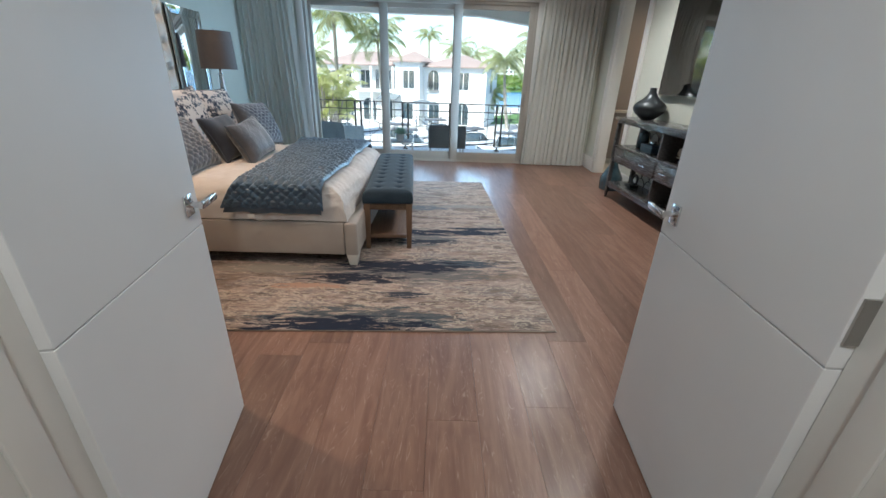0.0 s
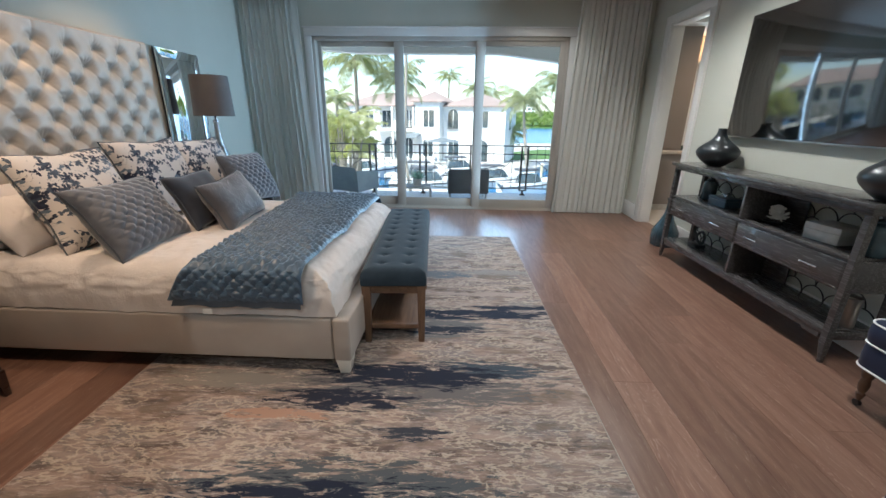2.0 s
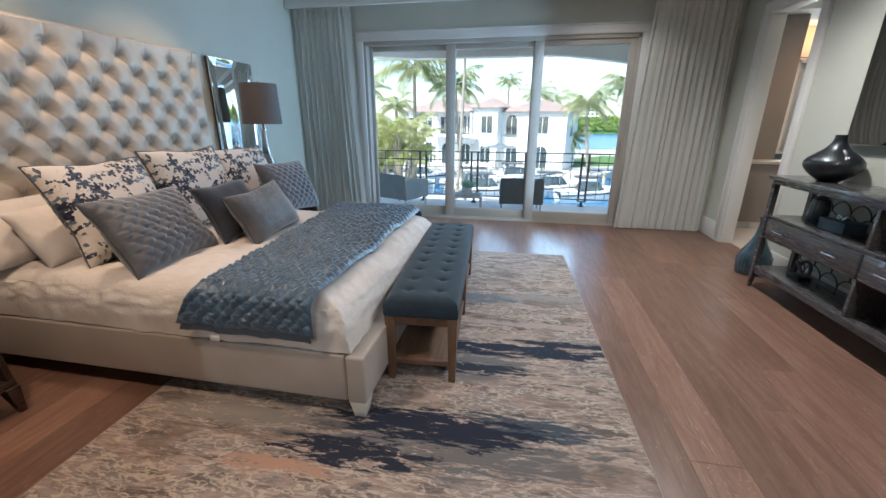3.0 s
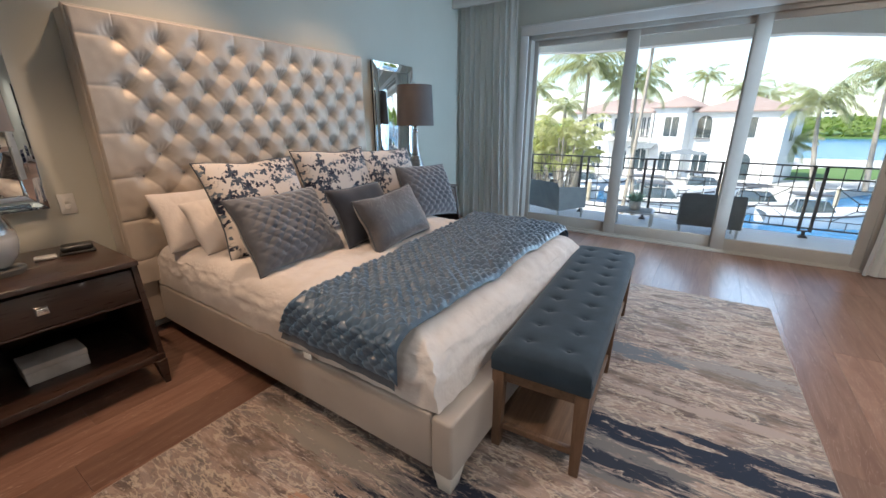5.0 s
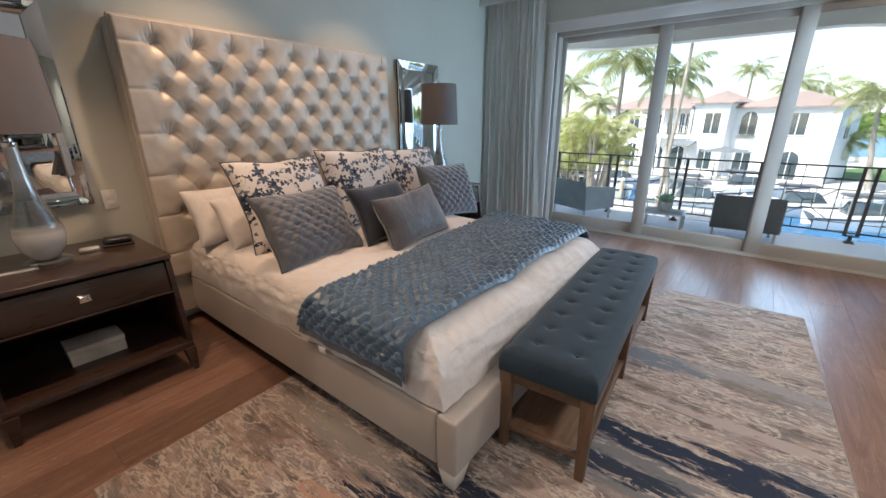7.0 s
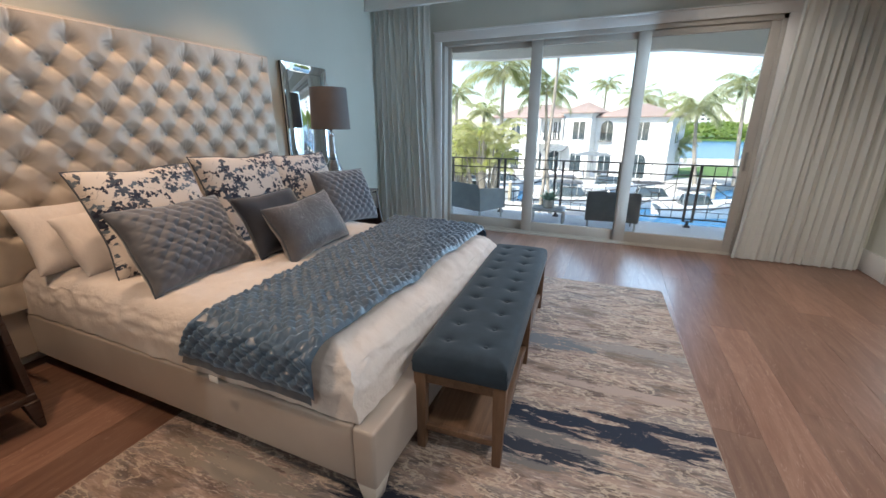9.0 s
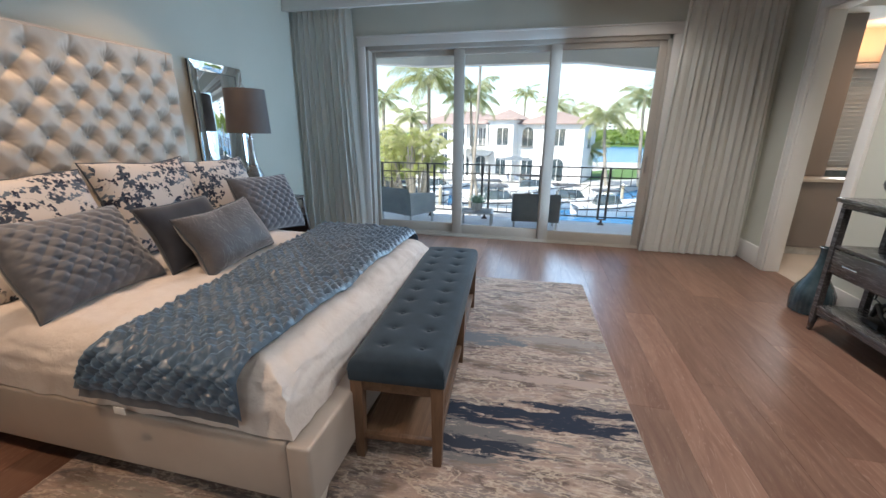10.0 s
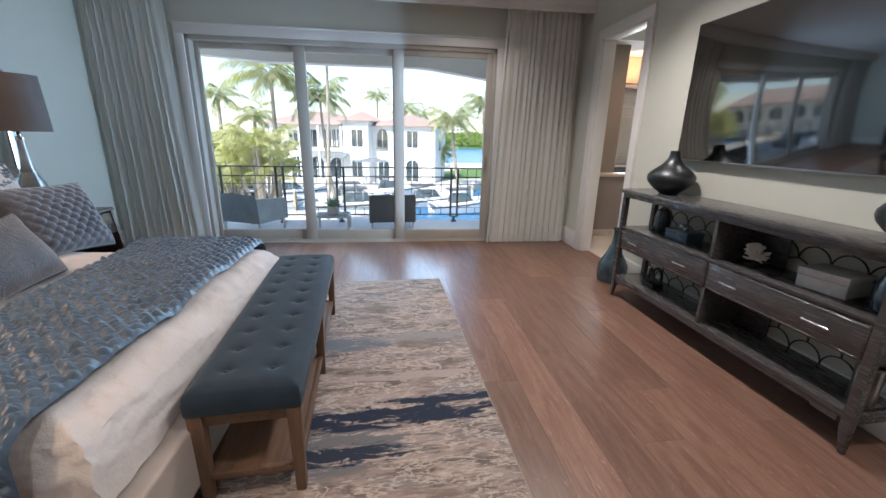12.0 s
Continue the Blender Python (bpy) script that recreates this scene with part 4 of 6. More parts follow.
def wall_mirror(y0, y1, z0, z1, label):
    root = thing("wall_mirror", pose(X0 + 0.010, (y0 + y1) / 2, z0, 0, 0, 1.5), label, "mirror", "mirrors above the nightstands")
    w, h, b = (y1 - y0) / 2, z1 - z0, 0.085
    part("backing", bx(0.001, 0.018, -w, w, 0, h, 0.002), BLACK, root)
    part("glass", bx(0.018, 0.026, -w + b, w - b, b, h - b, 0.001), MIRROR, root)
    o, i = [(-w, 0), (w, 0), (w, h), (-w, h)], [(-w + b, b), (w - b, b), (w - b, h - b), (-w + b, h - b)]
    for n in range(4):
        a0, a1, c1, c0 = o[n], o[(n + 1) % 4], i[(n + 1) % 4], i[n]
        part("frame", hull([(0.018, *a0), (0.018, *a1), (0.018, *c1), (0.018, *c0)], [(0.036, *a0), (0.036, *a1), (0.0275, *c1), (0.0275, *c0)], 0.0015), MIRROR, root, "bevelled mirrored frame strip")
    bead = tube([(0.028, *p) for p in i], 0.003, 6, None, True)
    part("bead", bead, NICKEL, root)


wall_mirror(6.40, 7.115, 0.94, 2.05, "silver-framed wall mirror hanging above the dark nightstand")
wall_mirror(9.86, 10.56, 0.98, 2.035, "silver-framed wall mirror hanging above the dark nightstand")

# small things on the nightstand
sw = thing("light_switch", pose(X0, 7.20, 0.95), "white double wall switch plate between mirror and headboard", "switch")
part("plate", bx(0.001, 0.007, -0.038, 0.038, -0.06, 0.06, 0.002), WHITEP, sw)
for zz in (-0.02, 0.02):
    part("rocker", bx(0.007, 0.011, -0.016, 0.016, zz - 0.016, zz + 0.016, 0.0015), WHITEP, sw)
rc = thing("remote_control", Matrix.Translation((-1.80, 6.67, 0.712)) @ pose(0, 0, 0, 0, 0, 84), "slim white remote control lying on the nightstand", "remote")
part("case", bx(-0.085, 0.085, -0.018, 0.018, 0, 0.012, 0.004), WHITEP, rc)
part("keypad", bx(-0.06, 0.06, -0.010, 0.010, 0.012, 0.0135, 0.0006), NICKEL, rc)
cl = thing("charger", Matrix.Translation((-1.96, 6.99, 0.712)) @ pose(0, 0, 0, 0, 0, 80), "small flat white charger on the nightstand", "charger")
part("case", bx(-0.045, 0.045, -0.03, 0.03, 0, 0.018, 0.005), WHITEP, cl)
part("rim", bx(-0.047, 0.047, -0.032, 0.032, 0.006, 0.009, 0.001), NICKEL, cl)
lc = thing("leather_box", Matrix.Translation((-1.98, 7.13, 0.712)) @ pose(0, 0, 0, 0, 0, 78), "glossy black lidded case on the nightstand", "box")
part("base", bx(-0.078, 0.078, -0.052, 0.052, 0, 0.014, 0.006, 3), BLACK, lc)
part("lid", bx(-0.070, 0.070, -0.046, 0.046, 0.0145, 0.050, 0.016, 4), BLACK, lc)
MARBLE = mottled("white_marble", (0.50, 0.47, 0.44), (0.70, 0.68, 0.65), 0.25, 9, 60, 0.04)
mb = thing("marble_box", pose(-1.74, 6.86, 0.1825), "pale veined marble box on the nightstand shelf", "box")
part("body", bx(-0.085, 0.085, -0.12, 0.12, 0, 0.065, 0.003), MARBLE, mb)
part("lid", bx(-0.087, 0.087, -0.122, 0.122, 0.067, 0.098, 0.003), MARBLE, mb)


# ---- console table, television and what stands on it ----
def console():
    root = thing("console_table", Matrix.Translation((3.265, 8.79, 0)) @ pose(0, 0, 0, 0, 0, 1.5), "grey-brown wooden console with four drawers and open shelves below the television", "console table")
    L, D = 1.97, 0.33
    part("top", bx(-D / 2 - 0.03, D / 2 + 0.012, -L / 2 - 0.025, L / 2 + 0.025, 0.965, 0.995, 0.006), CONSOLEWOOD, root)
    part("top_rail", bx(-D / 2, D / 2, -L / 2, L / 2, 0.925, 0.965, 0.003), CONSOLEWOOD, root)
    for sy in (-1, 1):
        for sx in (-1, 1):
            x, y = sx * (D / 2 - 0.02), sy * (L / 2 - 0.02)
            bm = hull(rect(x - 0.011, x + 0.011, y - 0.011 + sy * 0.012, y + 0.011 + sy * 0.012, 0), rect(x - 0.020, x + 0.020, y - 0.020, y + 0.020, 0.13), 0.002)
            box(bm, x - 0.020, x + 0.020, y - 0.020, y + 0.020, 0.13, 0.925)
            part("leg", bm, CONSOLEWOOD, root)
        y = sy * (L / 2 - 0.02)
        part("side_rail", bx(-D / 2 + 0.04, D / 2 - 0.04, y - 0.010, y + 0.010, 0.462, 0.655, 0.002), CONSOLEWOOD, root)
        part("side_rail", bx(-D / 2 + 0.04, D / 2 - 0.04, y - 0.010, y + 0.010, 0.155, 0.205, 0.002), CONSOLEWOOD, root)
    part("upper_shelf", bx(-D / 2 + 0.004, D / 2 - 0.004, -L / 2 + 0.04, L / 2 - 0.04, 0.652, 0.670, 0.002), CONSOLEWOOD, root)
    part("lower_shelf", bx(-D / 2 + 0.002, D / 2 - 0.004, -L / 2 + 0.04, L / 2 - 0.04, 0.175, 0.212, 0.003), CONSOLEWOOD, root)
    part("drawer_case", bx(-D / 2 + 0.02, D / 2 - 0.006, -L / 2 + 0.04, L / 2 - 0.04, 0.462, 0.651, 0.002), CONSOLEWOOD, root)
    for z0, z1 in ((0.670, 0.925), (0.212, 0.462)):
        part("divider", bx(-D / 2 + 0.006, D / 2 - 0.006, -0.045, -0.020, z0 + 0.0005, z1 - 0.0005, 0.002), CONSOLEWOOD, root)
    for z0, z1 in ((0.671, 0.924), (0.213, 0.461)):
        part("back_panel", bx(D / 2 - 0.03, D / 2 - 0.018, -0.27, -0.046, z0, z1, 0.001), CONSOLEWOOD, root)
    bracket = bmesh.new()
    for sy in (-1, 1):
        y = sy * (L / 2 - 0.06)
        box(bracket, -D / 2 + 0.004, -D / 2 + 0.02, *sorted((y, y - sy * 0.12)), 0.145, 0.176)
    box(bracket, -D / 2 + 0.004, -D / 2 + 0.02, -L / 2 + 0.18, L / 2 - 0.18, 0.158, 0.176)
    part("plinth_rail", bracket, CONSOLEWOOD, root)
    for y0, y1 in ((-L / 2 + 0.046, -0.036), (-0.028, L / 2 - 0.046)):
        f = part("drawer", bx(-D / 2 + 0.002, -D / 2 + 0.020, y0, y1, 0.474, 0.642, 0.002), CONSOLEWOOD, root)
        part("drawer_bead", tube([(-D / 2 + 0.001, y0 + 0.008, 0.482), (-D / 2 + 0.001, y1 - 0.008, 0.482), (-D / 2 + 0.001, y1 - 0.008, 0.634), (-D / 2 + 0.001, y0 + 0.008, 0.634)], 0.002, 6, None, True), CONSOLEWOOD, f)
        for q in (0.22, 0.78):
            yc = y0 + (y1 - y0) * q
            bm = tube([(-D / 2 - 0.024, yc - 0.062, 0.560), (-D / 2 - 0.026, yc, 0.560), (-D / 2 - 0.024, yc + 0.062, 0.560)], 0.006, 10)
            for o in (-0.05, 0.05):
                tube([(-D / 2 + 0.002, yc + o, 0.560), (-D / 2 - 0.024, yc + o, 0.560)], 0.005, 8, bm)
                tube([(-D / 2 - 0.024, yc + o - 0.004, 0.560), (-D / 2 - 0.024, yc + o + 0.004, 0.560)], 0.009, 10, bm)
            part("pull_handle", bm, CHROME, f, "chrome bar pull")
    # scale-pattern wire lattice at the back
    for z0, rows in ((0.670, 3), (0.212, 3)):
        bm = bmesh.new()
        r = 0.088
        for row in range(rows):
            n = int((L - 0.1) / (2 * r)) + 1
            for i in range(n):
                yc = -L / 2 + 0.05 + r + 2 * r * i + (r if row % 2 else 0)
                zc = z0 + row * r
                pts = []
                for a in range(13):
                    y, z = yc + r * math.cos(math.pi * a / 12), zc + r * math.sin(math.pi * a / 12)
                    if y < L / 2 - 0.03 and z < z0 + 0.255:
                        pts.append((D / 2 - 0.012, y, z))
                if len(pts) > 2:
                    tube(pts, 0.0045, 6, bm)
        part("lattice", bm, WIRE, root, "dark metal fish-scale lattice")
    return root


console()

tv = thing("television", pose(X1, 8.735, 1.76), "large black wall-mounted television reflecting the windows, switched off", "television")
part("casing", bx(-0.045, -0.012, -0.905, 0.905, -0.505, 0.505, 0.004), BLACK, tv)
part("screen", bx(-0.0475, -0.045, -0.898, 0.898, -0.492, 0.499, 0.0008), SCREEN, tv)
part("bottom_trim", bx(-0.048, -0.044, -0.905, 0.905, -0.506, -0.495, 0.001), NICKEL, tv, "thin silver bottom edge")
part("wall_bracket", bx(-0.012, -0.001, -0.3, 0.3, -0.2, 0.2, 0.001), BLACK, tv)

VPROF = [(0.060, 0.0), (0.072, 0.004), (0.095, 0.022), (0.135, 0.055), (0.165, 0.090), (0.175, 0.118), (0.172, 0.142), (0.152, 0.170), (0.118, 0.198), (0.084, 0.225), (0.058, 0.254), (0.041, 0.285), (0.035, 0.315), (0.036, 0.335), (0.030, 0.332), (0.027, 0.30), (0.02, 0.25)]


def vase(x, y, s, label):
    root = thing("vase", pose(x, y, 0.9955), label, "vase", "squat vases on the console")
    part("body", lathe([(r * s, z) for r, z in VPROF[:14]], 56, False), VASE, root)
    bm = lathe([(r * s, z) for r, z in VPROF[13:]], 40, False)
    part("lip", bm, VASE, root)


vase(3.27, 9.47, 1.0, "squat dark bronze-glazed vase with narrow neck on the console")
vase(3.27, 7.86, 1.0, "squat dark bronze-glazed vase with narrow neck on the console")


def jar(name, x, y, z, r, h, label, ribs=0):
    root = thing(name, pose(x, y, z), label, "jar")
    w = (lambda a, zz: 1 + 0.02 * math.cos(ribs * a)) if ribs else None
    part("body", lathe([(r * 0.85, 0), (r * 0.97, h * 0.05), (r, h * 0.3), (r * 0.97, h * 0.6), (r * 0.80, h * 0.80), (r * 0.5, h * 0.86)], 64 if ribs else 36, True, (0, 0), None, w), BLUEGLAZE, root)
    part("lid", lathe([(r * 0.52, h * 0.862), (r * 0.54, h * 0.9), (r * 0.3, h * 0.94), (r * 0.08, h * 0.96), (r * 0.1, h), (0.002, h)], 32), BLUEGLAZE, root)


jar("ceramic_jar", 3.31, 9.53, 0.671, 0.065, 0.215, "blue-grey glazed jar on the console's upper shelf", 14)
jar("ceramic_jar", 3.31, 7.91, 0.671, 0.080, 0.225, "blue-grey glazed jar at the end of the upper shelf")
bb = thing("keepsake_box", Matrix.Translation((3.275, 9.22, 0.671)) @ pose(0, 0, 0, 0, 0, 4), "dusty blue box with a silver knot on its lid", "box")
part("body", bx(-0.075, 0.075, -0.11, 0.11, 0, 0.055, 0.003), BLUEBOX, bb)
part("lid", bx(-0.077, 0.077, -0.112, 0.112, 0.057, 0.080, 0.003), BLUEBOX, bb)
pts = [(0.026 * math.cos(a) + 0.012 * math.cos(2 * a), 0.026 * math.sin(a) - 0.012 * math.sin(2 * a), 0.098 + 0.012 * math.sin(3 * a)) for a in [2 * math.pi * i / 30 for i in range(30)]]
part("knot", tube(pts, 0.0075, 8, None, True), CHROME, bb, "polished silver knot ornament")
wb = thing("white_box", Matrix.Translation((3.330, 8.190, 0.671)) @ pose(0, 0, 0, 0, 0, 10), "white lidded box standing on the console's upper shelf", "box")
part("body", bx(-0.10, 0.10, -0.110, 0.110, 0, 0.066, 0.003), MARBLE, wb)
part("lid", bx(-0.102, 0.102, -0.112, 0.112, 0.068, 0.108, 0.003), MARBLE, wb)


def coral():
    root = thing("coral_ornament", pose(3.27, 8.60, 0.671), "white branching coral ornament on a small stone foot", "ornament")
    rnd = random.Random(11)
    part("foot", bx(-0.03, 0.03, -0.035, 0.035, 0, 0.012, 0.003), BLACK, root)
    bm = bmesh.new()
    for i in range(90):
        a, e = rnd.uniform(0, 6.28), rnd.uniform(-0.1, 1.5)
        d = Vector((math.cos(a) * math.cos(e) * 0.7, math.sin(a) * math.cos(e), math.sin(e)))
        r = rnd.uniform(0.068, 0.090)
        mid = Vector((0, 0, 0.055)) + d * r * 0.5 + Vector((rnd.uniform(-1, 1), rnd.uniform(-1, 1), rnd.uniform(-1, 1))) * 0.008
        tube([(0, 0, 0.04), mid, Vector((0, 0, 0.06)) + d * r], 0.0062, 6, bm, False, lambda q: 1.0 - 0.25 * q)
        tube([mid, mid + (d + Vector((rnd.uniform(-1, 1), rnd.uniform(-1, 1), rnd.uniform(-1, 1))) * 0.6) * 0.03], 0.0048, 6, bm)
    part("branches", bm, CORAL, root)


coral()
sc = thing("sculpture", pose(3.25, 9.44, 0.213), "dark metal knot sculpture on the console's lower shelf", "sculpture")
part("foot", bx(-0.05, 0.05, -0.07, 0.07, 0, 0.03, 0.003), BLACK, sc)
pts = [(0.035 * math.cos(a), 0.06 * math.sin(a) + 0.02 * math.sin(2 * a), 0.095 + 0.05 * math.cos(2 * a)) for a in [2 * math.pi * i / 36 for i in range(36)]]
part("knot", tube(pts, 0.013, 8, None, True), VASE, sc)
cy = thing("candle_holder", pose(3.29, 7.90, 0.213), "brushed silver cylinder on the console's lower shelf", "candle holder")
part("body", lathe([(0.05, 0), (0.052, 0.004), (0.052, 0.19), (0.048, 0.194), (0.044, 0.192), (0.044, 0.15)], 36), NICKEL, cy)
part("candle", lathe([(0.040, 0.1), (0.040, 0.175), (0.03, 0.178), (0.003, 0.178)], 24), LEGCREAM, cy)
fv = thing("floor_vase", pose(3.29, 10.13, 0), "blue-grey ribbed ceramic vase on the floor beside the console", "vase")
part("body", lathe([(0.11, 0.0), (0.135, 0.01), (0.142, 0.10), (0.140, 0.17), (0.115, 0.23), (0.075, 0.30), (0.045, 0.38), (0.032, 0.46), (0.030, 0.52), (0.040, 0.55)], 96, False, (0, 0), None, lambda a, z: 1 + (0.022 * math.cos(28 * a) if z < 0.18 else 0)), BLUEGLAZE, fv)
part("lip", tube([(0.040 * math.cos(a * math.pi / 12), 0.040 * math.sin(a * math.pi / 12), 0.55) for a in range(24)], 0.004, 6, None, True), BLUEGLAZE, fv)


# ---- stools ----
def rounded(x0, x1, y0, y1, r, n=6):
    pts = []
    for cx, cy, a0 in ((x1 - r, y1 - r, 0), (x0 + r, y1 - r, 90), (x0 + r, y0 + r, 180), (x1 - r, y0 + r, 270)):
        for i in range(n + 1):
            a = radians(a0 + 90 * i / n)
            pts.append((cx + r * math.cos(a), cy + r * math.sin(a)))
    return pts


def stool(x, y, turn, label):
    root = thing("ottoman", Matrix.Translation((x, y, 0)) @ pose(0, 0, 0, 0, 0, turn), label, "ottoman", "navy ottomans near the door")
    h = 0.24
    for sx in (-1, 1):
        for sy in (-1, 1):
            cx, cy = sx * (h - 0.055), sy * (h - 0.055)
            prof = [(0.008, 0.035), (0.014, 0.05), (0.020, 0.075), (0.014, 0.085), (0.020, 0.10), (0.024, 0.13), (0.018, 0.165), (0.024, 0.175), (0.026, 0.20), (0.022, 0.235)]
            leg = part("leg", lathe(prof, 20, True, (cx, cy)), OAKZ, root, "turned oak leg on a caster")
            part("caster", tube([(cx - 0.008, cy, 0.018), (cx + 0.008, cy, 0.018)], 0.018, 16), BLACK, leg)
    loop = rounded(-h, h, -h, h, 0.07)

    def layer(z0, z1, puff):
        bm = bmesh.new()
        rings = []
        for z, o in ((z0, 0), (z0 + 0.01, puff * 0.6), ((z0 + z1) / 2, puff), (z1 - 0.01, puff * 0.6), (z1, 0)):
            rings.append([bm.verts.new((px * (1 + o / h), py * (1 + o / h), z)) for px, py in loop])
        for a, b in zip(rings, rings[1:]):
            for i in range(len(a)):
                bm.faces.new((a[i], a[(i + 1) % len(a)], b[(i + 1) % len(a)], b[i]))
        top = [bm.verts.new((px * 0.6, py * 0.6, z1 + puff * 2)) for px, py in loop]
        for i in range(len(loop)):
            bm.faces.new((rings[-1][i], rings[-1][(i + 1) % len(loop)], top[(i + 1) % len(loop)], top[i]))
        bm.faces.new(top)
        bm.faces.new(rings[0][::-1])
        return bm

    part("base", layer(0.235, 0.365, 0.004), STOOLV, root)
    part("seat", layer(0.372, 0.475, 0.008), STOOLV, root)
    for z in (0.237, 0.368, 0.475):
        part("piping", tube([(px * 1.012, py * 1.012, z) for px, py in loop], 0.0055, 8, None, True), WHITEPIPE, root, "white piping")


stool(3.19, 7.235, 0, "navy upholstered ottoman with white piping and turned legs")
stool(2.52, 6.42, 0, "navy upholstered ottoman with white piping and turned legs")


# ---- ceiling spots and added fill lamps ----
def spot_and_fill_ring(x, y):
    root = thing("spot_and_fill_ring", pose(x, y, CEIL), "small white recessed ceiling ring, for a warm spot or an added fill lamp", "ceiling light", "recessed ceiling spots")
    part("trim_ring", lathe([(0.032, -0.004), (0.055, -0.004), (0.057, 0.0), (0.032, 0.0)], 32, False), WHITEP, root)


for lx, ly, lw in SPOTS_AND_FILLS:
    spot_and_fill_ring(lx, ly)

# ---- bathroom beyond the opening ----
TAUPE = mottled("taupe_paint", (0.25, 0.215, 0.20), (0.28, 0.24, 0.225), 0.6, 2, 120, 0.05)
STONE = mottled("cream_stone", (0.56, 0.50, 0.44), (0.62, 0.56, 0.50), 0.35, 2, 40, 0.05)
MOSAIC = mottled("grey_green_tile", (0.10, 0.125, 0.12), (0.17, 0.20, 0.19), 0.25, 12, 60, 0.2)
BLIND = mottled("white_slat", (0.66, 0.66, 0.64), (0.72, 0.72, 0.70), 0.5, 8, 90, 0.05)
structure("bathroom_floor", wall_boxes((X1 + 0.02, 7.6, 9.2, 13.2, -0.1, -0.002)), STONE, "cream stone bathroom floor")
structure("bathroom_ceiling", wall_boxes((X1 + 0.14, 7.6, 9.2, 13.2, CEIL, CEIL + 0.1)), CEILING, "bathroom ceiling in warm light")
structure("bathroom_wall_south", wall_boxes((X1 + 0.14, 7.6, 9.05, 9.2, 0, CEIL)), WALL, "plain painted bathroom wall")
structure("bathroom_wall_east", wall_boxes((7.6, 7.75, 9.05, 13.2, 0, CEIL)), MOSAIC, "grey-green tiled bathroom wall")
structure("bathroom_wall_north", wall_boxes((X1 + 0.14, 4.85, 13.05, 13.2, 0, 2.288), (4.85, 6.4, 13.05, 13.2, 0, 0.98), (6.4, 7.75, 13.05, 13.2, 0, CEIL)), MOSAIC, "tiled bathroom wall with a window")
structure("bathroom_wall_upper", wall_boxes((X1 + 0.14, 6.4, 13.02, 13.2, 2.29, CEIL)), WALL, "painted bathroom wall above the tiles")
structure("bathroom_wall_west", wall_boxes((X1, X1 + 0.14, 11.98, 13.2, 0, CEIL)), WALL, "plain painted bathroom wall")
structure("bathroom_partition", wall_boxes((X1 + 0.14, 4.40, 12.25, 12.40, 0, CEIL)), TAUPE, "taupe painted partition seen through the opening")
b = thing("vanity", pose(4.4, 12.0, 0), "taupe bathroom vanity cabinet with a pale stone top", "vanity")
part("cabinet", bx(-0.78, 1.6, -0.02, 0.24, 0.10, 0.885, 0.003), TAUPE, b)
part("plinth", bx(-0.78, 1.6, 0.02, 0.24, 0.0, 0.10, 0.001), MARBLE, b)
part("countertop", bx(-0.79, 1.62, -0.05, 0.24, 0.886, 0.925, 0.003), STONE, b)
fa = thing("faucet", pose(4.62, 12.14, 0.9255), "curved chrome faucet on the vanity top", "faucet")
part("base", lathe([(0.024, 0), (0.024, 0.006), (0.014, 0.012)], 20), CHROME, fa)
part("spout", tube([(0, 0, 0.01), (0, 0, 0.16), (0, -0.01, 0.20), (0.005, -0.04, 0.225), (0.01, -0.08, 0.22), (0.01, -0.10, 0.19)], 0.011, 12), CHROME, fa)
w2 = new("window_2")
tagged(w2, label="bathroom window with white horizontal blinds", kind="structure")
bm = wall_boxes((4.80, 4.86, 13.02, 13.16, 0.98, 2.25), (6.38, 6.44, 13.02, 13.16, 0.98, 2.25), (4.80, 6.44, 13.02, 13.16, 2.22, 2.28), (4.80, 6.44, 13.0, 13.16, 0.95, 0.99))
part("window_frame", bm, TRIM, w2)
for i in range(22):
    part("slat", bx(4.87, 6.37, 13.03, 13.07, 1.02 + i * 0.052, 1.028 + i * 0.052, 0.001, 1), BLIND, w2)
area("bath_window_light", pose(5.6, 12.98, 1.6, -90), 1.4, 1.1, 14, (0.85, 0.95, 1.0))


# ---- balcony ----
TILE = mottled("balcony_tile", (0.72, 0.72, 0.71), (0.78, 0.78, 0.76), 0.5, 3, 60, 0.1)
SLING = fabric("grey_sling_fabric", (0.12, 0.14, 0.15), (0.17, 0.19, 0.20), 0.8, 300, 0.2, 0.4)
SLINGL = fabric("pale_grey_sling", (0.26, 0.29, 0.30), (0.34, 0.37, 0.38), 0.8, 300, 0.2, 0.4)
ALU = mottled("brushed_aluminium", (0.60, 0.61, 0.61), (0.52, 0.53, 0.53), 0.35, 6, 200, 0.05, 0.9)
BFZ = -0.10
BY, RY = Y1 + 0.2, 13.56
structure("balcony_floor", wall_boxes((-4.2, 5.4, BY, 13.74, -0.35, BFZ)), TILE, "pale stone balcony floor")
structure("balcony_wall", wall_boxes((-4.2, X0 - 0.15, Y1, BY, -0.35, 3.4), (X1 + 0.14, 5.4, Y1 + 1.43, Y1 + 1.62, -0.35, 3.4)), OUTWALL, "white stucco outer wall beside the balcony")


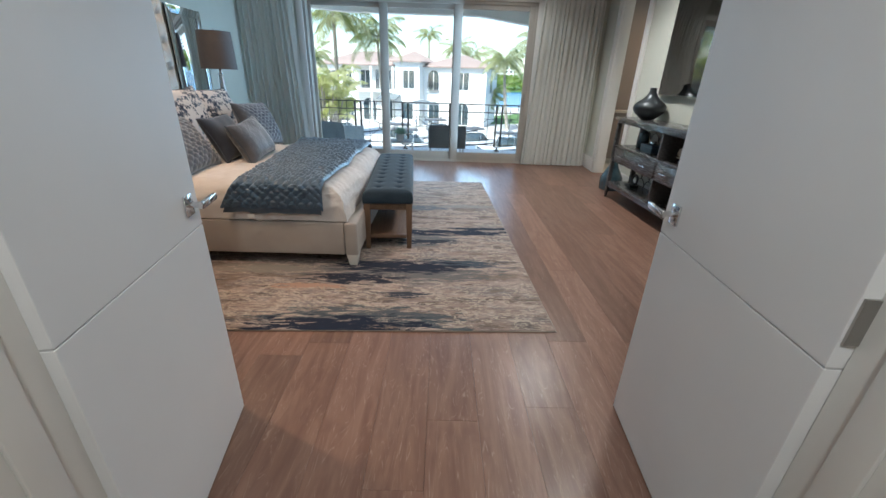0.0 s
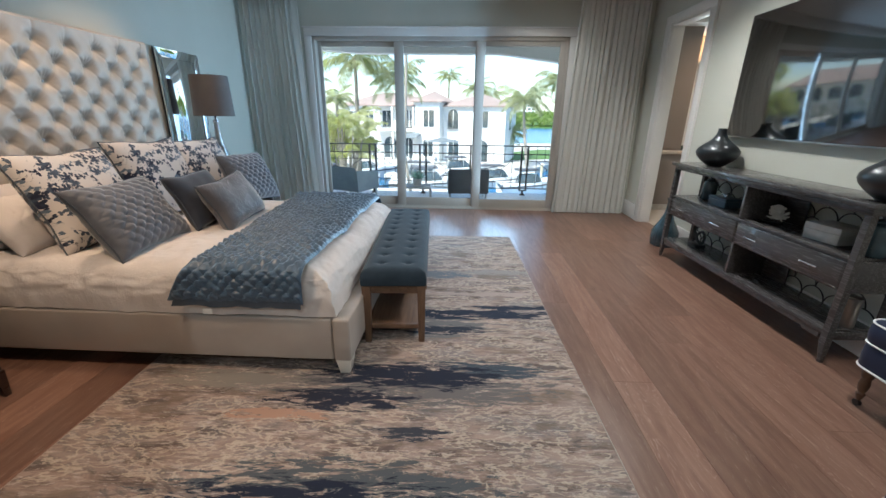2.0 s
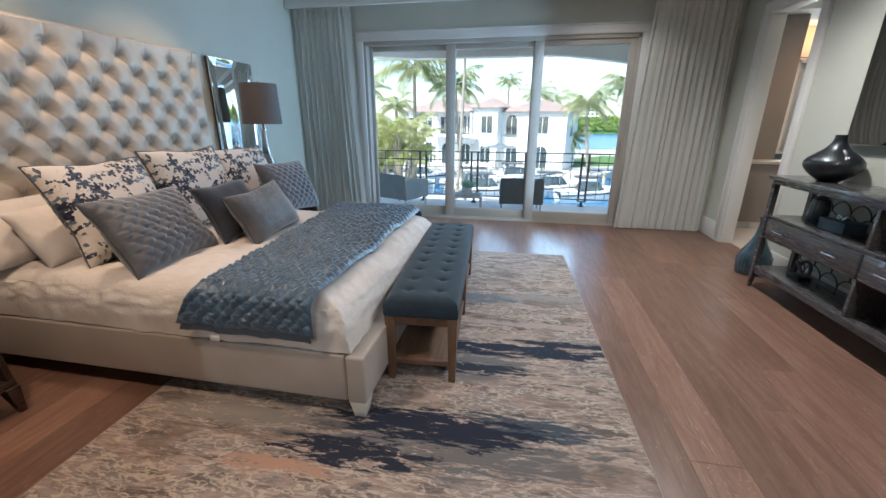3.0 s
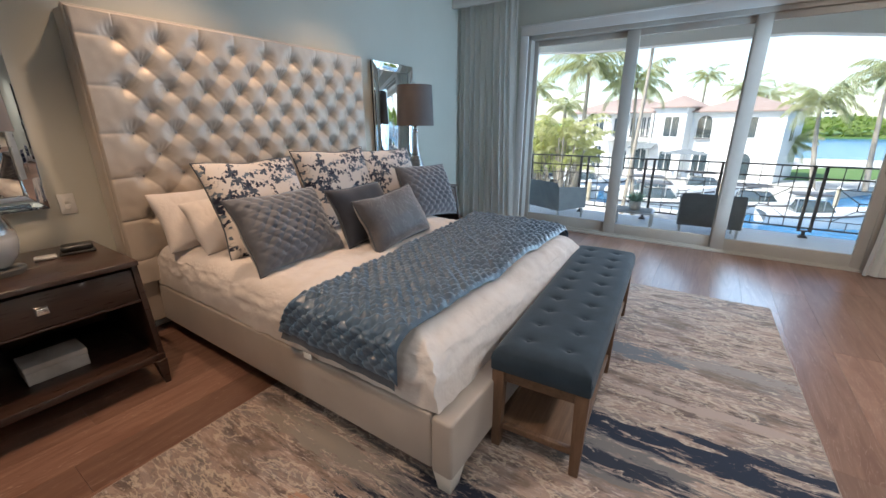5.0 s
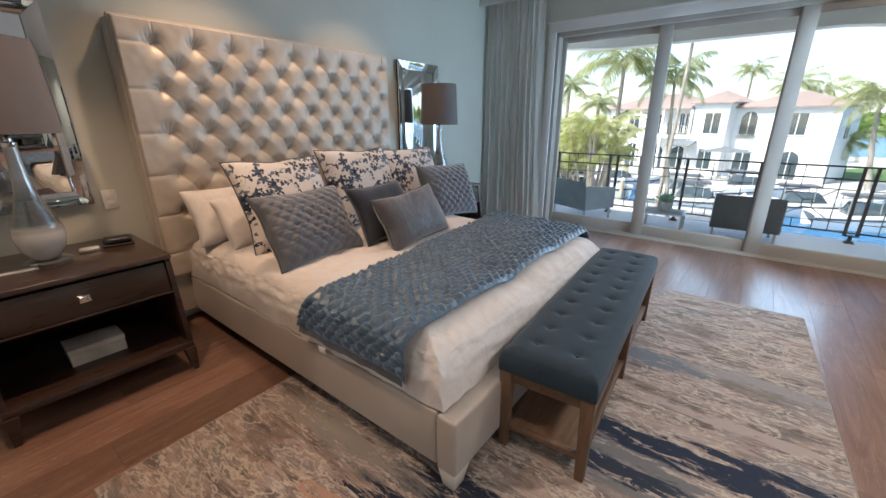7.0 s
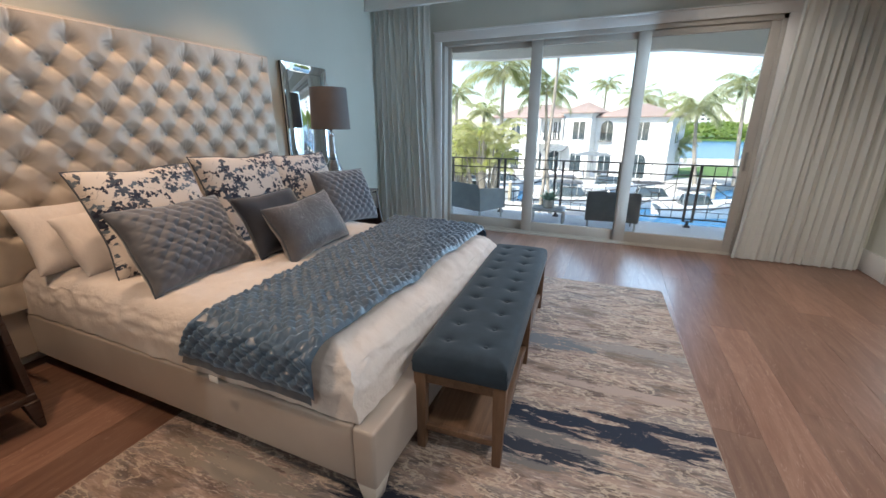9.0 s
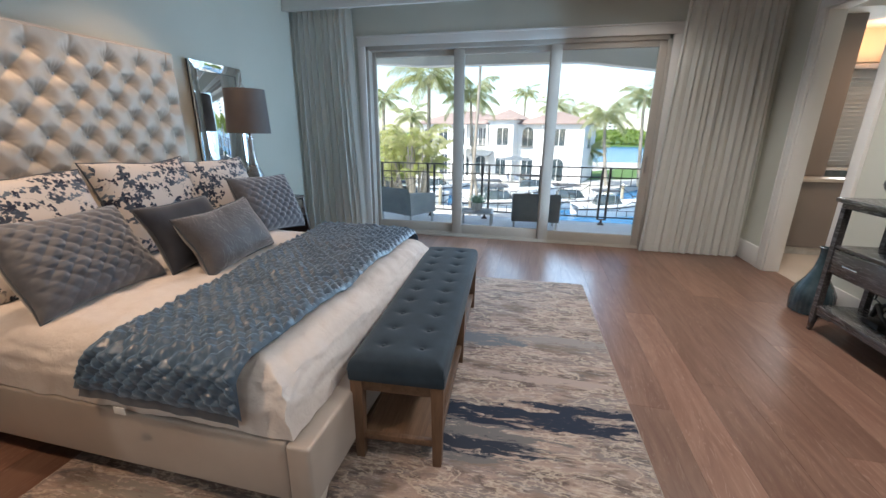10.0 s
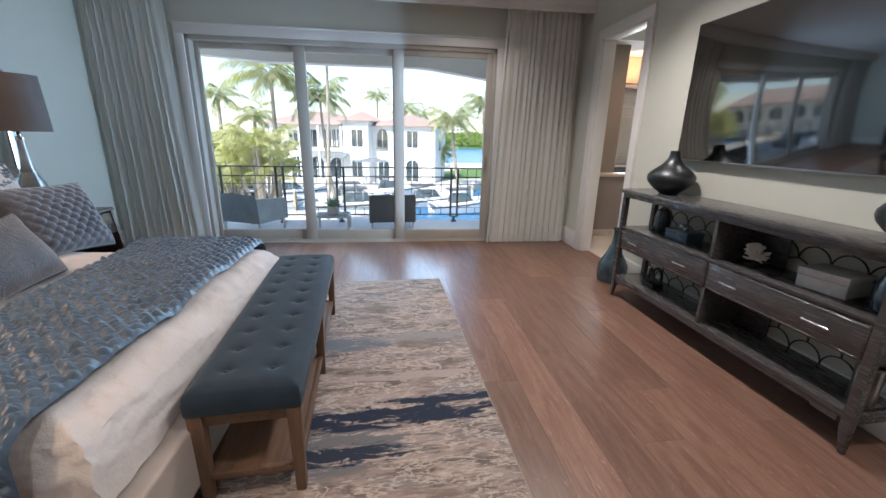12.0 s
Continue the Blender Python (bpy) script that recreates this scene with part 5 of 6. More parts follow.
def soffit():
    """The balcony's ceiling with a front beam that curves down at both sides."""
    bm = bmesh.new()
    box(bm, -4.2, 5.4, BY, 13.74, 2.68, 2.95)
    n, top, bot = 40, [], []
    for i in range(n + 1):
        x = -4.0 + 9.2 * i / n
        z = 2.47 + 0.07 * max(0.0, -1.0 - x) - 0.13 * max(0.0, x - 1.6)
        top.append((x, 2.69)), bot.append((x, z))
    for y0, y1 in ((13.52, 13.74),):
        vs = [[bm.verts.new((x, y, z)) for (x, z) in row] for y in (y0, y1) for row in (bot, top)]
        for i in range(n):
            for a, b in ((0, 1), (3, 2), (2, 0), (1, 3)):
                bm.faces.new((vs[a][i], vs[a][i + 1], vs[b][i + 1], vs[b][i]))
    return bm


structure("balcony_soffit", soffit(), OUTWALL, "white curved soffit over the balcony")


def railing():
    root = tagged(new("balcony_railing"), label="dark bronze iron balcony railing with crossed-bar panels", category="railing")
    root.location = (0, RY, BFZ)
    xs = [-2.85 + 1.0 * i for i in range(8)]
    part("top_rail", bx(xs[0], xs[-1], -0.028, 0.028, 0.945, 0.965, 0.004), IRON, root)
    for z in (0.80, 0.13):
        part("rail", bx(xs[0], xs[-1], -0.010, 0.010, z - 0.010, z + 0.010, 0.002), IRON, root)
    for x in xs:
        for o in (-0.06, 0.06):
            part("post", bx(x + o - 0.018, x + o + 0.018, -0.018, 0.018, 0.10, 0.945, 0.003), IRON, root)
        bm = bx(x - 0.078, x + 0.078, -0.03, 0.03, 0.085, 0.10, 0.002)
        for z0, z1, w in ((0.0, 0.012, 0.05), (0.012, 0.03, 0.035), (0.03, 0.086, 0.018)):
            box(bm, x + 0.0 - w, x + w, -w, w, z0, z1)
        part("foot", bm, IRON, root)
    post = None
    for a, b in zip(xs, xs[1:]):
        x0, x1 = a + 0.06, b - 0.06
        w = x1 - x0
        u, v, z0, z1 = x0 + w * 0.20, x1 - w * 0.20, 0.13, 0.80
        bm = bmesh.new()
        r = 0.006

        def bar(p, q):
            tube([(p[0], 0, p[1]), (q[0], 0, q[1])], r, 6, bm)

        for x in (u, v):
            bar((x, z0), (x, z1 + 0.145))
        c, zc = (x0 + x1) / 2, 0.46
        d = w * 0.30
        for z in (zc - 0.21, zc + 0.21):
            bar((x0, z), (x1, z))
        for sx in (-1, 1):
            bar((c + sx * w * 0.12, z0), (c + sx * w * 0.12, zc - 0.21))
            bar((c + sx * w * 0.12, zc + 0.21), (c + sx * w * 0.12, z1 + 0.145))
            for sz in (-1, 1):
                bar((c + sx * w * 0.30, zc + sz * 0.21), (c + sx * 0.05, zc + sz * 0.05))
        box(bm, c - 0.05, c + 0.05, -0.007, 0.007, zc - 0.056, zc - 0.044)
        box(bm, c - 0.05, c + 0.05, -0.007, 0.007, zc + 0.044, zc + 0.056)
        box(bm, c - 0.056, c - 0.044, -0.007, 0.007, zc - 0.05, zc + 0.05)
        box(bm, c + 0.044, c + 0.056, -0.007, 0.007, zc - 0.05, zc + 0.05)
        part("lattice_panel", bm, IRON, root)


railing()


def lounge_chair(x, y, turn, back_mat, label):
    root = thing("lounge_chair", Matrix.Translation((x, y, BFZ)) @ pose(0, 0, 0, 0, 0, turn), label, "chair", "balcony lounge chairs")
    W, D = 0.70, 0.62
    back = grid(10, 8, lambda u, v: (-W / 2 + W * u, -D / 2 - 0.05 * v + 0.012 * math.sin(math.pi * u), 0.18 + 0.44 * v))
    bmesh.ops.solidify(back, geom=back.faces[:], thickness=0.028)
    part("backrest", back, back_mat, root)
    part("seat", bx(-W / 2 + 0.03, W / 2 - 0.03, -D / 2 + 0.03, D / 2, 0.26, 0.34, 0.02, 3), back_mat, root)
    for s in (-1, 1):
        bm = hull([(s * W / 2 - 0.014, -D / 2, 0.18), (s * W / 2 + 0.014, -D / 2, 0.18), (s * W / 2 + 0.014, D / 2, 0.18), (s * W / 2 - 0.014, D / 2, 0.18)],
                  [(s * W / 2 - 0.014, -D / 2 - 0.03, 0.56), (s * W / 2 + 0.014, -D / 2 - 0.03, 0.56), (s * W / 2 + 0.014, D / 2, 0.50), (s * W / 2 - 0.014, D / 2, 0.50)], 0.006)
        part("arm_panel", bm, SLINGL, root)
        for yy in (-D / 2 + 0.03, D / 2 - 0.03):
            part("leg", bx(s * (W / 2 - 0.03) - 0.014, s * (W / 2 - 0.03) + 0.014, yy - 0.014, yy + 0.014, 0, 0.19, 0.003), ALU, root)


lounge_chair(-1.12, 12.98, -24, SLINGL, "pale grey woven lounge chair with arms on the balcony")
lounge_chair(1.03, 12.95, 3, SLING, "dark grey woven lounge chair facing the canal")
tb = thing("side_table", Matrix.Translation((0.10, 12.92, BFZ)) @ pose(0, 0, 0, 0, 0, 3), "low aluminium side table with glass top on the balcony", "table")
part("tabletop", bx(-0.27, 0.27, -0.22, 0.22, 0.24, 0.262, 0.005), ALU, tb)
part("glass_top", bx(-0.24, 0.24, -0.19, 0.19, 0.2625, 0.268, 0.002), SLINGL, tb)
for sx in (-1, 1):
    for sy in (-1, 1):
        part("leg", bx(sx * 0.245 - 0.018, sx * 0.245 + 0.018, sy * 0.195 - 0.018, sy * 0.195 + 0.018, 0, 0.24, 0.003), ALU, tb)
SUCC = mottled("succulent_green", (0.20, 0.36, 0.27), (0.28, 0.44, 0.34), 0.5, 12, 60, 0.1)
POT = mottled("glazed_white_pot", (0.50, 0.50, 0.48), (0.60, 0.60, 0.58), 0.5, 14, 80, 0.15)
pl = thing("potted_plant", pose(0.10, 12.92, BFZ + 0.2685), "small agave succulent in a pale round pot on the side table", "plant")
part("pot", lathe([(0.06, 0), (0.075, 0.01), (0.085, 0.07), (0.078, 0.125), (0.07, 0.125), (0.068, 0.10)], 32), POT, pl)
rnd = random.Random(4)
for i in range(22):
    a, e = i * 2.4, 0.35 + 1.0 * (i / 22)
    Lf = 0.19 - 0.02 * (i / 22)
    d = Vector((math.cos(a) * math.cos(e), math.sin(a) * math.cos(e), math.sin(e)))
    bm = tube([Vector((0, 0, 0.11)) + d * Lf * q for q in (0, 0.35, 0.7, 1)], 0.018, 6, None, False, lambda q: max(0.05, math.sin(math.pi * min(1, 0.25 + q * 0.75))))
    part("leaf", bm, SUCC, pl)

# ---- ground, water, quays ----
def flat(points, z0, z1):
    bm = bmesh.new()
    a, b = [bm.verts.new((x, y, z0)) for x, y in points], [bm.verts.new((x, y, z1)) for x, y in points]
    bm.faces.new(a), bm.faces.new(b)
    for i in range(len(a)):
        bm.faces.new((a[i], a[(i + 1) % len(a)], b[(i + 1) % len(a)], b[i]))
    return bm


QUAY = mottled("pale_paving", (0.46, 0.44, 0.40), (0.54, 0.52, 0.48), 0.8, 0.3, 5, 0.2)
BED_EARTH = mottled("canal_bed", (0.10, 0.10, 0.08), (0.14, 0.13, 0.10), 0.9, 0.2, 3, 0.2)
LAWN = mottled("lawn", (0.07, 0.14, 0.03), (0.11, 0.19, 0.05), 0.9, 0.8, 9, 0.6)
WATER = material("canal_water", (0.035, 0.15, 0.30), 0.22, IOR=1.33)
k = Net(WATER)
k.bump(k.noise(k.world((0.6, 1.0, 1)), 1.6, 4), 0.5, 0.12)
structure("ground", grid(40, 40, lambda u, v: (-1500 + 3000 * u, -300 + 3300 * v, -6.5)), BED_EARTH, "ground under the canal, reaching the horizon")
structure("water", grid(20, 20, lambda u, v: (-400 + 800 * u, 20 + 240 * v, -4.7)), WATER, "blue canal water with light ripples")
structure("quay_near", flat([(-80, -40), (80, -40), (80, 27), (-80, 27)], -6.4, -4.0), QUAY, "paved garden below the balcony")
structure("quay_far", flat([(-120, 50), (2.5, 50), (6.4, 45.5), (12.5, 55), (46, 96), (30, 92), (4, 88), (-120, 96)], -6.4, -4.0), QUAY, "pale concrete quay of the house across the canal")
structure("dock", flat([(-22, 33.5), (2.6, 33.5), (2.6, 37.0), (-22, 37.0)], -4.6, -4.25), QUAY, "pale floating dock below the balcony")
structure("lawn_far", flat([(7, 57), (12.5, 59), (22, 72), (14, 74), (7, 66)], -4.0, -3.93), LAWN, "green lawn on the far quay")
structure("shore_far", flat([(-600, 214), (700, 214), (900, 1500), (-900, 1500)], -6.4, -4.1), LAWN, "low green shore across the bay")
strip("seawall_cap", [(-120, 2.5, 49.7, 50.3, -4.1, -3.82)], QUAY, 0.02, "pale concrete cap of the seawall")

# ---- houses ----
ROOFT = material("clay_roof_tile", (0.36, 0.20, 0.15), 0.8)
k = Net(ROOFT)
wv = k.n.new("ShaderNodeTexWave")
wv.bands_direction = "X"
k.l.new(k.coords((1, 1, 1)), wv.inputs["Vector"])
wv.inputs["Scale"].default_value = 1.6
k.color(k.mix("MIX", k.noise(k.world(), 1.2, 4), (0.36, 0.26, 0.22), (0.48, 0.37, 0.32)))
k.bump(wv.outputs["Fac"], 0.9, 0.08)
DARKGLASS = material("dark_window_glass", (0.05, 0.07, 0.08), 0.08, Coat_Weight=1.0)
CREAMWALL = mottled("cream_stucco", (0.68, 0.62, 0.50), (0.74, 0.68, 0.56), 0.8, 0.5, 10, 0.2)


def arched(w, h, arch, d, n=10):
    """A window-shaped solid, w wide and h high, its top a round arch when asked."""
    pts = [(-w / 2, 0), (w / 2, 0)]
    if arch:
        r = w / 2
        pts += [(r * math.cos(math.pi * i / n), h - r + r * math.sin(math.pi * i / n)) for i in range(n + 1)]
    else:
        pts += [(w / 2, h), (-w / 2, h)]
    bm = bmesh.new()
    a, b = [bm.verts.new((x, 0, z)) for x, z in pts], [bm.verts.new((x, -d, z)) for x, z in pts]
    bm.faces.new(a), bm.faces.new(b)
    for i in range(len(a)):
        bm.faces.new((a[i], a[(i + 1) % len(a)], b[(i + 1) % len(a)], b[i]))
    return bm


def house_window(house, x, y, z, w, h, arch=False, rail=False, turn=0.0, name="window"):
    root = new(name)
    root.parent = house
    root.matrix_local = pose(x, y, z, 0, 0, turn)
    part("pane", arched(w, h, arch, 0.02), DARKGLASS, root)
    part("frame", arched(w + 0.16, h + 0.08, arch, 0.012), OUTWALL, root)
    part("mullion", bx(-0.03, 0.03, -0.05, -0.021, 0, h - (0.02 if not arch else 0.04), 0.004, 1), OUTWALL, root)
    part("sill", bx(-w / 2 - 0.12, w / 2 + 0.12, -0.12, 0, -0.08, -0.004, 0.006, 1), OUTWALL, root)
    if rail:
        bm = bx(-w / 2 - 0.05, w / 2 + 0.05, -0.30, -0.27, 0.80, 0.84, 0.004, 1)
        n = max(3, int(w / 0.14))
        for i in range(n + 1):
            xx = -w / 2 + w * i / n
            box(bm, xx - 0.01, xx + 0.01, -0.295, -0.275, 0.0, 0.80)
        for s in (-1, 1):
            box(bm, s * (w / 2 + 0.04) - 0.012, s * (w / 2 + 0.04) + 0.012, -0.29, 0, 0.80, 0.84)
        box(bm, -w / 2 - 0.05, w / 2 + 0.05, -0.30, 0, -0.10, -0.02)
        part("balcony_rail", bm, IRON, root)


def block(house, x0, x1, y0, y1, z0, z1, roof, wall=None, over=0.45):
    """A block of a house with a hipped or gabled roof of that height."""
    part("wall", wall_boxes((x0, x1, y0, y1, z0, z1)), wall or OUTWALL, house)
    part("cornice", wall_boxes((x0 - 0.12, x1 + 0.12, y0 - 0.12, y1 + 0.12, z1 - 0.28, z1 - 0.002)), wall or OUTWALL, house)
    h, kind = roof
    X, Y, XX, YY, ym = x0 - over, y0 - over, x1 + over, y1 + over, (y0 + y1) / 2
    run = min((y1 - y0) / 2 + over, (XX - X) / 2 - 0.05) if kind == "hip" else 0.0
    bm = bmesh.new()
    c = [bm.verts.new(p) for p in ((X, Y, z1), (XX, Y, z1), (XX, YY, z1), (X, YY, z1))]
    e = [bm.verts.new((q.co.x, q.co.y, z1 + 0.14)) for q in c]
    r = [bm.verts.new((X + run, ym, z1 + h)), bm.verts.new((XX - run, ym, z1 + h))]
    bm.faces.new(c[::-1])
    for i in range(4):
        bm.faces.new((c[i], c[(i + 1) % 4], e[(i + 1) % 4], e[i]))
    bm.faces.new((e[0], e[1], r[1], r[0])), bm.faces.new((e[2], e[3], r[0], r[1]))
    bm.faces.new((e[1], e[2], r[1])), bm.faces.new((e[3], e[0], r[0]))
    part("roof", bm, ROOFT, house)
    if kind == "gable":
        gb = bmesh.new()
        for gx in (x1 + 0.46,):
            v = [gb.verts.new((gx, y0 - 0.3, z1 - 0.02)), gb.verts.new((gx, y1 + 0.3, z1 - 0.02)), gb.verts.new((gx, ym, z1 + h - 0.12))]
            w = [gb.verts.new((gx + 0.05, q.co.y, q.co.z)) for q in v]
            gb.faces.new(v), gb.faces.new(w)
            for i in range(3):
                gb.faces.new((v[i], v[(i + 1) % 3], w[(i + 1) % 3], w[i]))
        part("gable_wall", gb, wall or OUTWALL, house)


def canal_house():
    root = thing("house", pose(0.1, 53.2, -4.0, 0, 0, -17), "white two-storey stucco house with clay tile roof across the canal", "house")
    block(root, -4.9, -1.9, 0.0, 5.0, 0, 6.75, (1.3, "hip"))
    block(root, -15.5, -4.9, 1.2, 8.5, 0, 6.35, (1.7, "hip"))
    block(root, -1.9, 5.6, 1.6, 8.5, 0, 6.3, (1.5, "hip"))
    house_window(root, -3.2, 0.0, 4.0, 1.35, 1.9)
    house_window(root, -3.3, 0.0, 0.6, 1.2, 1.9)
    for i in range(5):
        house_window(root, -7.75 + i * 0.60, 1.2, 3.95, 0.38, 1.95, True, True)
    house_window(root, -9.3, 1.2, 3.9, 1.2, 1.9, False, True)
    house_window(root, -11.8, 1.2, 3.9, 1.3, 1.8)
    house_window(root, -14.0, 1.2, 3.9, 1.2, 1.8)
    house_window(root, -8.9, 1.2, 0.1, 1.7, 2.6, True)
    house_window(root, -6.4, 1.2, 0.1, 1.7, 2.5, True)
    house_window(root, -11.6, 1.2, 0.1, 1.5, 2.6, True)
    house_window(root, 5.6, 4.6, 3.7, 1.2, 2.2, True, False, 90)
    house_window(root, -0.7, 1.6, 3.9, 1.3, 2.1, True, True)
    house_window(root, 2.9, 1.6, 4.0, 1.3, 1.8)
    house_window(root, -0.6, 1.6, 0.1, 1.3, 2.5, True)
    house_window(root, 2.9, 1.6, 0.1, 1.5, 2.5, True)
    # tiled loggia roof that slopes down along the balcony
    part("loggia_roof", hull([(-10.6, -0.1, 6.30), (-4.95, -0.1, 6.30), (-4.95, 1.2, 6.55), (-10.6, 1.2, 6.55)], [(-10.6, -0.1, 6.42), (-4.95, -0.1, 6.42), (-4.95, 1.2, 6.80), (-10.6, 1.2, 6.80)]), ROOFT, root)
    for px in (-10.4, -8.0, -5.2):
        part("column", bx(px - 0.12, px + 0.12, -0.02, 0.22, 0.0, 6.29, 0.01, 1), OUTWALL, root)
    part("balcony_slab", wall_boxes((-10.6, -4.95, -0.1, 1.2, 3.45, 3.75)), OUTWALL, root)
    aw = hull([(-6.6, -1.6, 2.75), (-4.2, -1.6, 2.75), (-4.2, -0.1, 3.2), (-6.6, -0.1, 3.2)], [(-6.6, -1.6, 2.82), (-4.2, -1.6, 2.82), (-4.2, -0.1, 3.3), (-6.6, -0.1, 3.3)])
    part("awning", aw, SLING, root, "dark striped awning")


canal_house()


def neighbour_house():
    root = thing("house", pose(-24, 33, -4.0, 0, 0, 46), "cream stucco neighbouring house with clay roof and arched windows", "house")
    block(root, -12, 12, 0, 9, 0, 5.9, (3.0, "hip"), CREAMWALL, 0.8)
    for i in range(7):
        house_window(root, -10 + i * 3.3, 0, 2.9, 2.1, 2.4, True)


neighbour_house()


def tower(name, x, y, w, d, h, floors, bays, label):
    root = thing(name, pose(x, y, -4.1, 0, 0, 12), label, "building")
    part("wall", wall_boxes((-w / 2, w / 2, 0, d, 0, h)), OUTWALL, root)
    part("roof", wall_boxes((-w / 2 - 0.5, w / 2 + 0.5, -0.5, d, h + 0.01, h + 1.2)), OUTWALL, root)
    first = None
    for f in range(floors):
        for b in range(bays):
            xx, zz = -w / 2 + w * (b + 0.5) / bays, h * (f + 0.25) / floors
            if first is None:
                first = part("window", bx(-w / bays * 0.3, w / bays * 0.3, -0.12, -0.01, 0, h / floors * 0.5, 0.01, 1), DARKGLASS, root, "", pose(xx, 0, zz))
            else:
                ob = new("window", first.data)
                ob.parent = root
                ob.matrix_local = pose(xx, 0, zz)


tower("hotel_building", 38, 470, 34, 16, 21, 6, 8, "distant white hotel block with rows of balconies across the bay")
tower("hotel_building", 68, 455, 24, 16, 24, 7, 5, "distant white apartment block across the bay")
tower("apartment_building", 76, 104, 15, 12, 36, 12, 5, "tall white apartment tower seen beyond the trees")

# ---- plants ----
def leaf_material(name, a, b, back=0.46):
    m = material(name, a, 0.5, Subsurface_Weight=0.0, Transmission_Weight=0.0)
    k = Net(m)
    k.color(k.mix("MIX", k.island(), a, b))
    tr = k.n.new("ShaderNodeBsdfTranslucent")
    tr.inputs[0].default_value = (b[0] * 1.1, b[1] * 1.3, a[2], 1)
    mx = k.n.new("ShaderNodeMixShader")
    mx.inputs[0].default_value = back
    out = k.n["Material Output"]
    k.l.new(k.b.outputs[0], mx.inputs[1]), k.l.new(tr.outputs[0], mx.inputs[2]), k.l.new(mx.outputs[0], out.inputs[0])
    return m


PALM = leaf_material("palm_leaf", (0.21, 0.22, 0.14), (0.42, 0.40, 0.28))
BUSH = leaf_material("areca_leaf", (0.22, 0.23, 0.13), (0.54, 0.50, 0.34))
MANGROVE = leaf_material("mangrove_leaf", (0.09, 0.15, 0.03), (0.21, 0.27, 0.07))
BARK = mottled("palm_bark", (0.24, 0.21, 0.17), (0.36, 0.32, 0.27), 0.9, 2, 14, 0.8)


def frond(bm, base, a, rise, length, droop, width, rnd, pairs=34):
    """One feather leaf: a bent midrib with narrow leaflets on both sides."""
    h = Vector((math.cos(a), math.sin(a), 0))
    pts, e, p = [], rise, Vector(base)
    steps = 10
    for i in range(steps + 1):
        pts.append(p.copy())
        p += (h * math.cos(e) + Vector((0, 0, math.sin(e)))) * length / steps
        e -= droop / steps * (0.6 + 0.9 * i / steps)
    tube(pts, 0.022, 4, bm, False, lambda q: 1.1 - 0.9 * q)
    side = h.cross(Vector((0, 0, 1)))
    for i in range(pairs):
        q = 0.12 + 0.86 * i / pairs
        k1 = q * steps
        n = min(steps - 1, int(k1))
        c = pts[n].lerp(pts[n + 1], k1 - n)
        d = (pts[n + 1] - pts[n]).normalized()
        ll = width * (math.sin(math.pi * min(1.0, 0.18 + q * 0.80)) ** 0.6) * rnd.uniform(0.85, 1.1)
        for s in (-1, 1):
            way = (side * s * 0.80 + d * 0.55 + Vector((0, 0, -0.30 - rnd.uniform(0, 0.5)))).normalized()
            wv1 = d * (0.016 + 0.008 * length / 3)
            mid = c + way * ll * 0.55
            tip = c + way * ll + Vector((0, 0, -0.22 * ll))
            v = [bm.verts.new(c - wv1 * 0.6), bm.verts.new(mid - wv1), bm.verts.new(tip), bm.verts.new(mid + wv1), bm.verts.new(c + wv1 * 0.6)]
            bm.faces.new(v)


def palm(x, y, crown_z, length, seed, lean=(0.0, 0.0), fronds=20, base_z=-4.0, r=0.17, label="coconut palm with a feathery green crown on the quay"):
    rnd = random.Random(seed)
    root = thing("palm_tree", pose(x, y, base_z), label, "palm tree", "palms along the canal")
    H = crown_z - base_z
    pts = []
    for i in range(9):
        q = i / 8
        pts.append((-lean[0] * (1 - q) ** 1.6, -lean[1] * (1 - q) ** 1.6, H * q))
    part("trunk", tube(pts, r, 10, None, False, lambda q: 1.25 - 0.55 * q), BARK, root)
    bm = bmesh.new()
    for i in range(fronds):
        a = i * 2.399 + rnd.uniform(-0.2, 0.2)
        rise = 1.15 - 1.45 * (i / fronds) + rnd.uniform(-0.12, 0.12)
        frond(bm, (0, 0, H - 0.05), a, rise, length * rnd.uniform(0.85, 1.08), 1.5 + rnd.uniform(-0.2, 0.4), length * 0.27, rnd)
    part("crown", bm, PALM, root)
    bm = bmesh.new()
    for i in range(5):
        a = rnd.uniform(0, 6.28)
        bmesh.ops.create_icosphere(bm, subdivisions=1, radius=0.12, matrix=Matrix.Translation((0.22 * math.cos(a), 0.22 * math.sin(a), H - 0.25)))
    part("coconuts", bm, BUSH, root)


palm(-4.75, 28, 4.15, 2.8, 1, (0.15, 0), 17, -4.0, 0.12)
palm(-13.9, 45, 4.4, 2.6, 2, (0.5, 0), 16, -4.0)
palm(-2.75, 29.5, 3.35, 2.2, 3, (-0.9, 0), 15, -4.7, 0.09)
palm(-1.75, 26, 6.2, 2.1, 4, (0.45, 0), 14, -4.0, 0.075)
palm(-1.3, 75, 7.4, 3.0, 5, (0.3, 0), 16)
palm(3.0, 72, 5.3, 3.4, 6, (0.3, 0), 16)
palm(5.6, 74, 4.6, 3.2, 7, (0.3, 0), 14)
palm(7.4, 50, 3.0, 3.3, 8, (-0.9, 0), 22)
palm(11.2, 52, 5.0, 3.3, 9, (-0.6, 0), 20)
palm(7.2, 58, -0.6, 2.7, 10, (0, 0), 18)
palm(-9.5, 40, 2.6, 2.0, 12, (0.3, 0), 14)


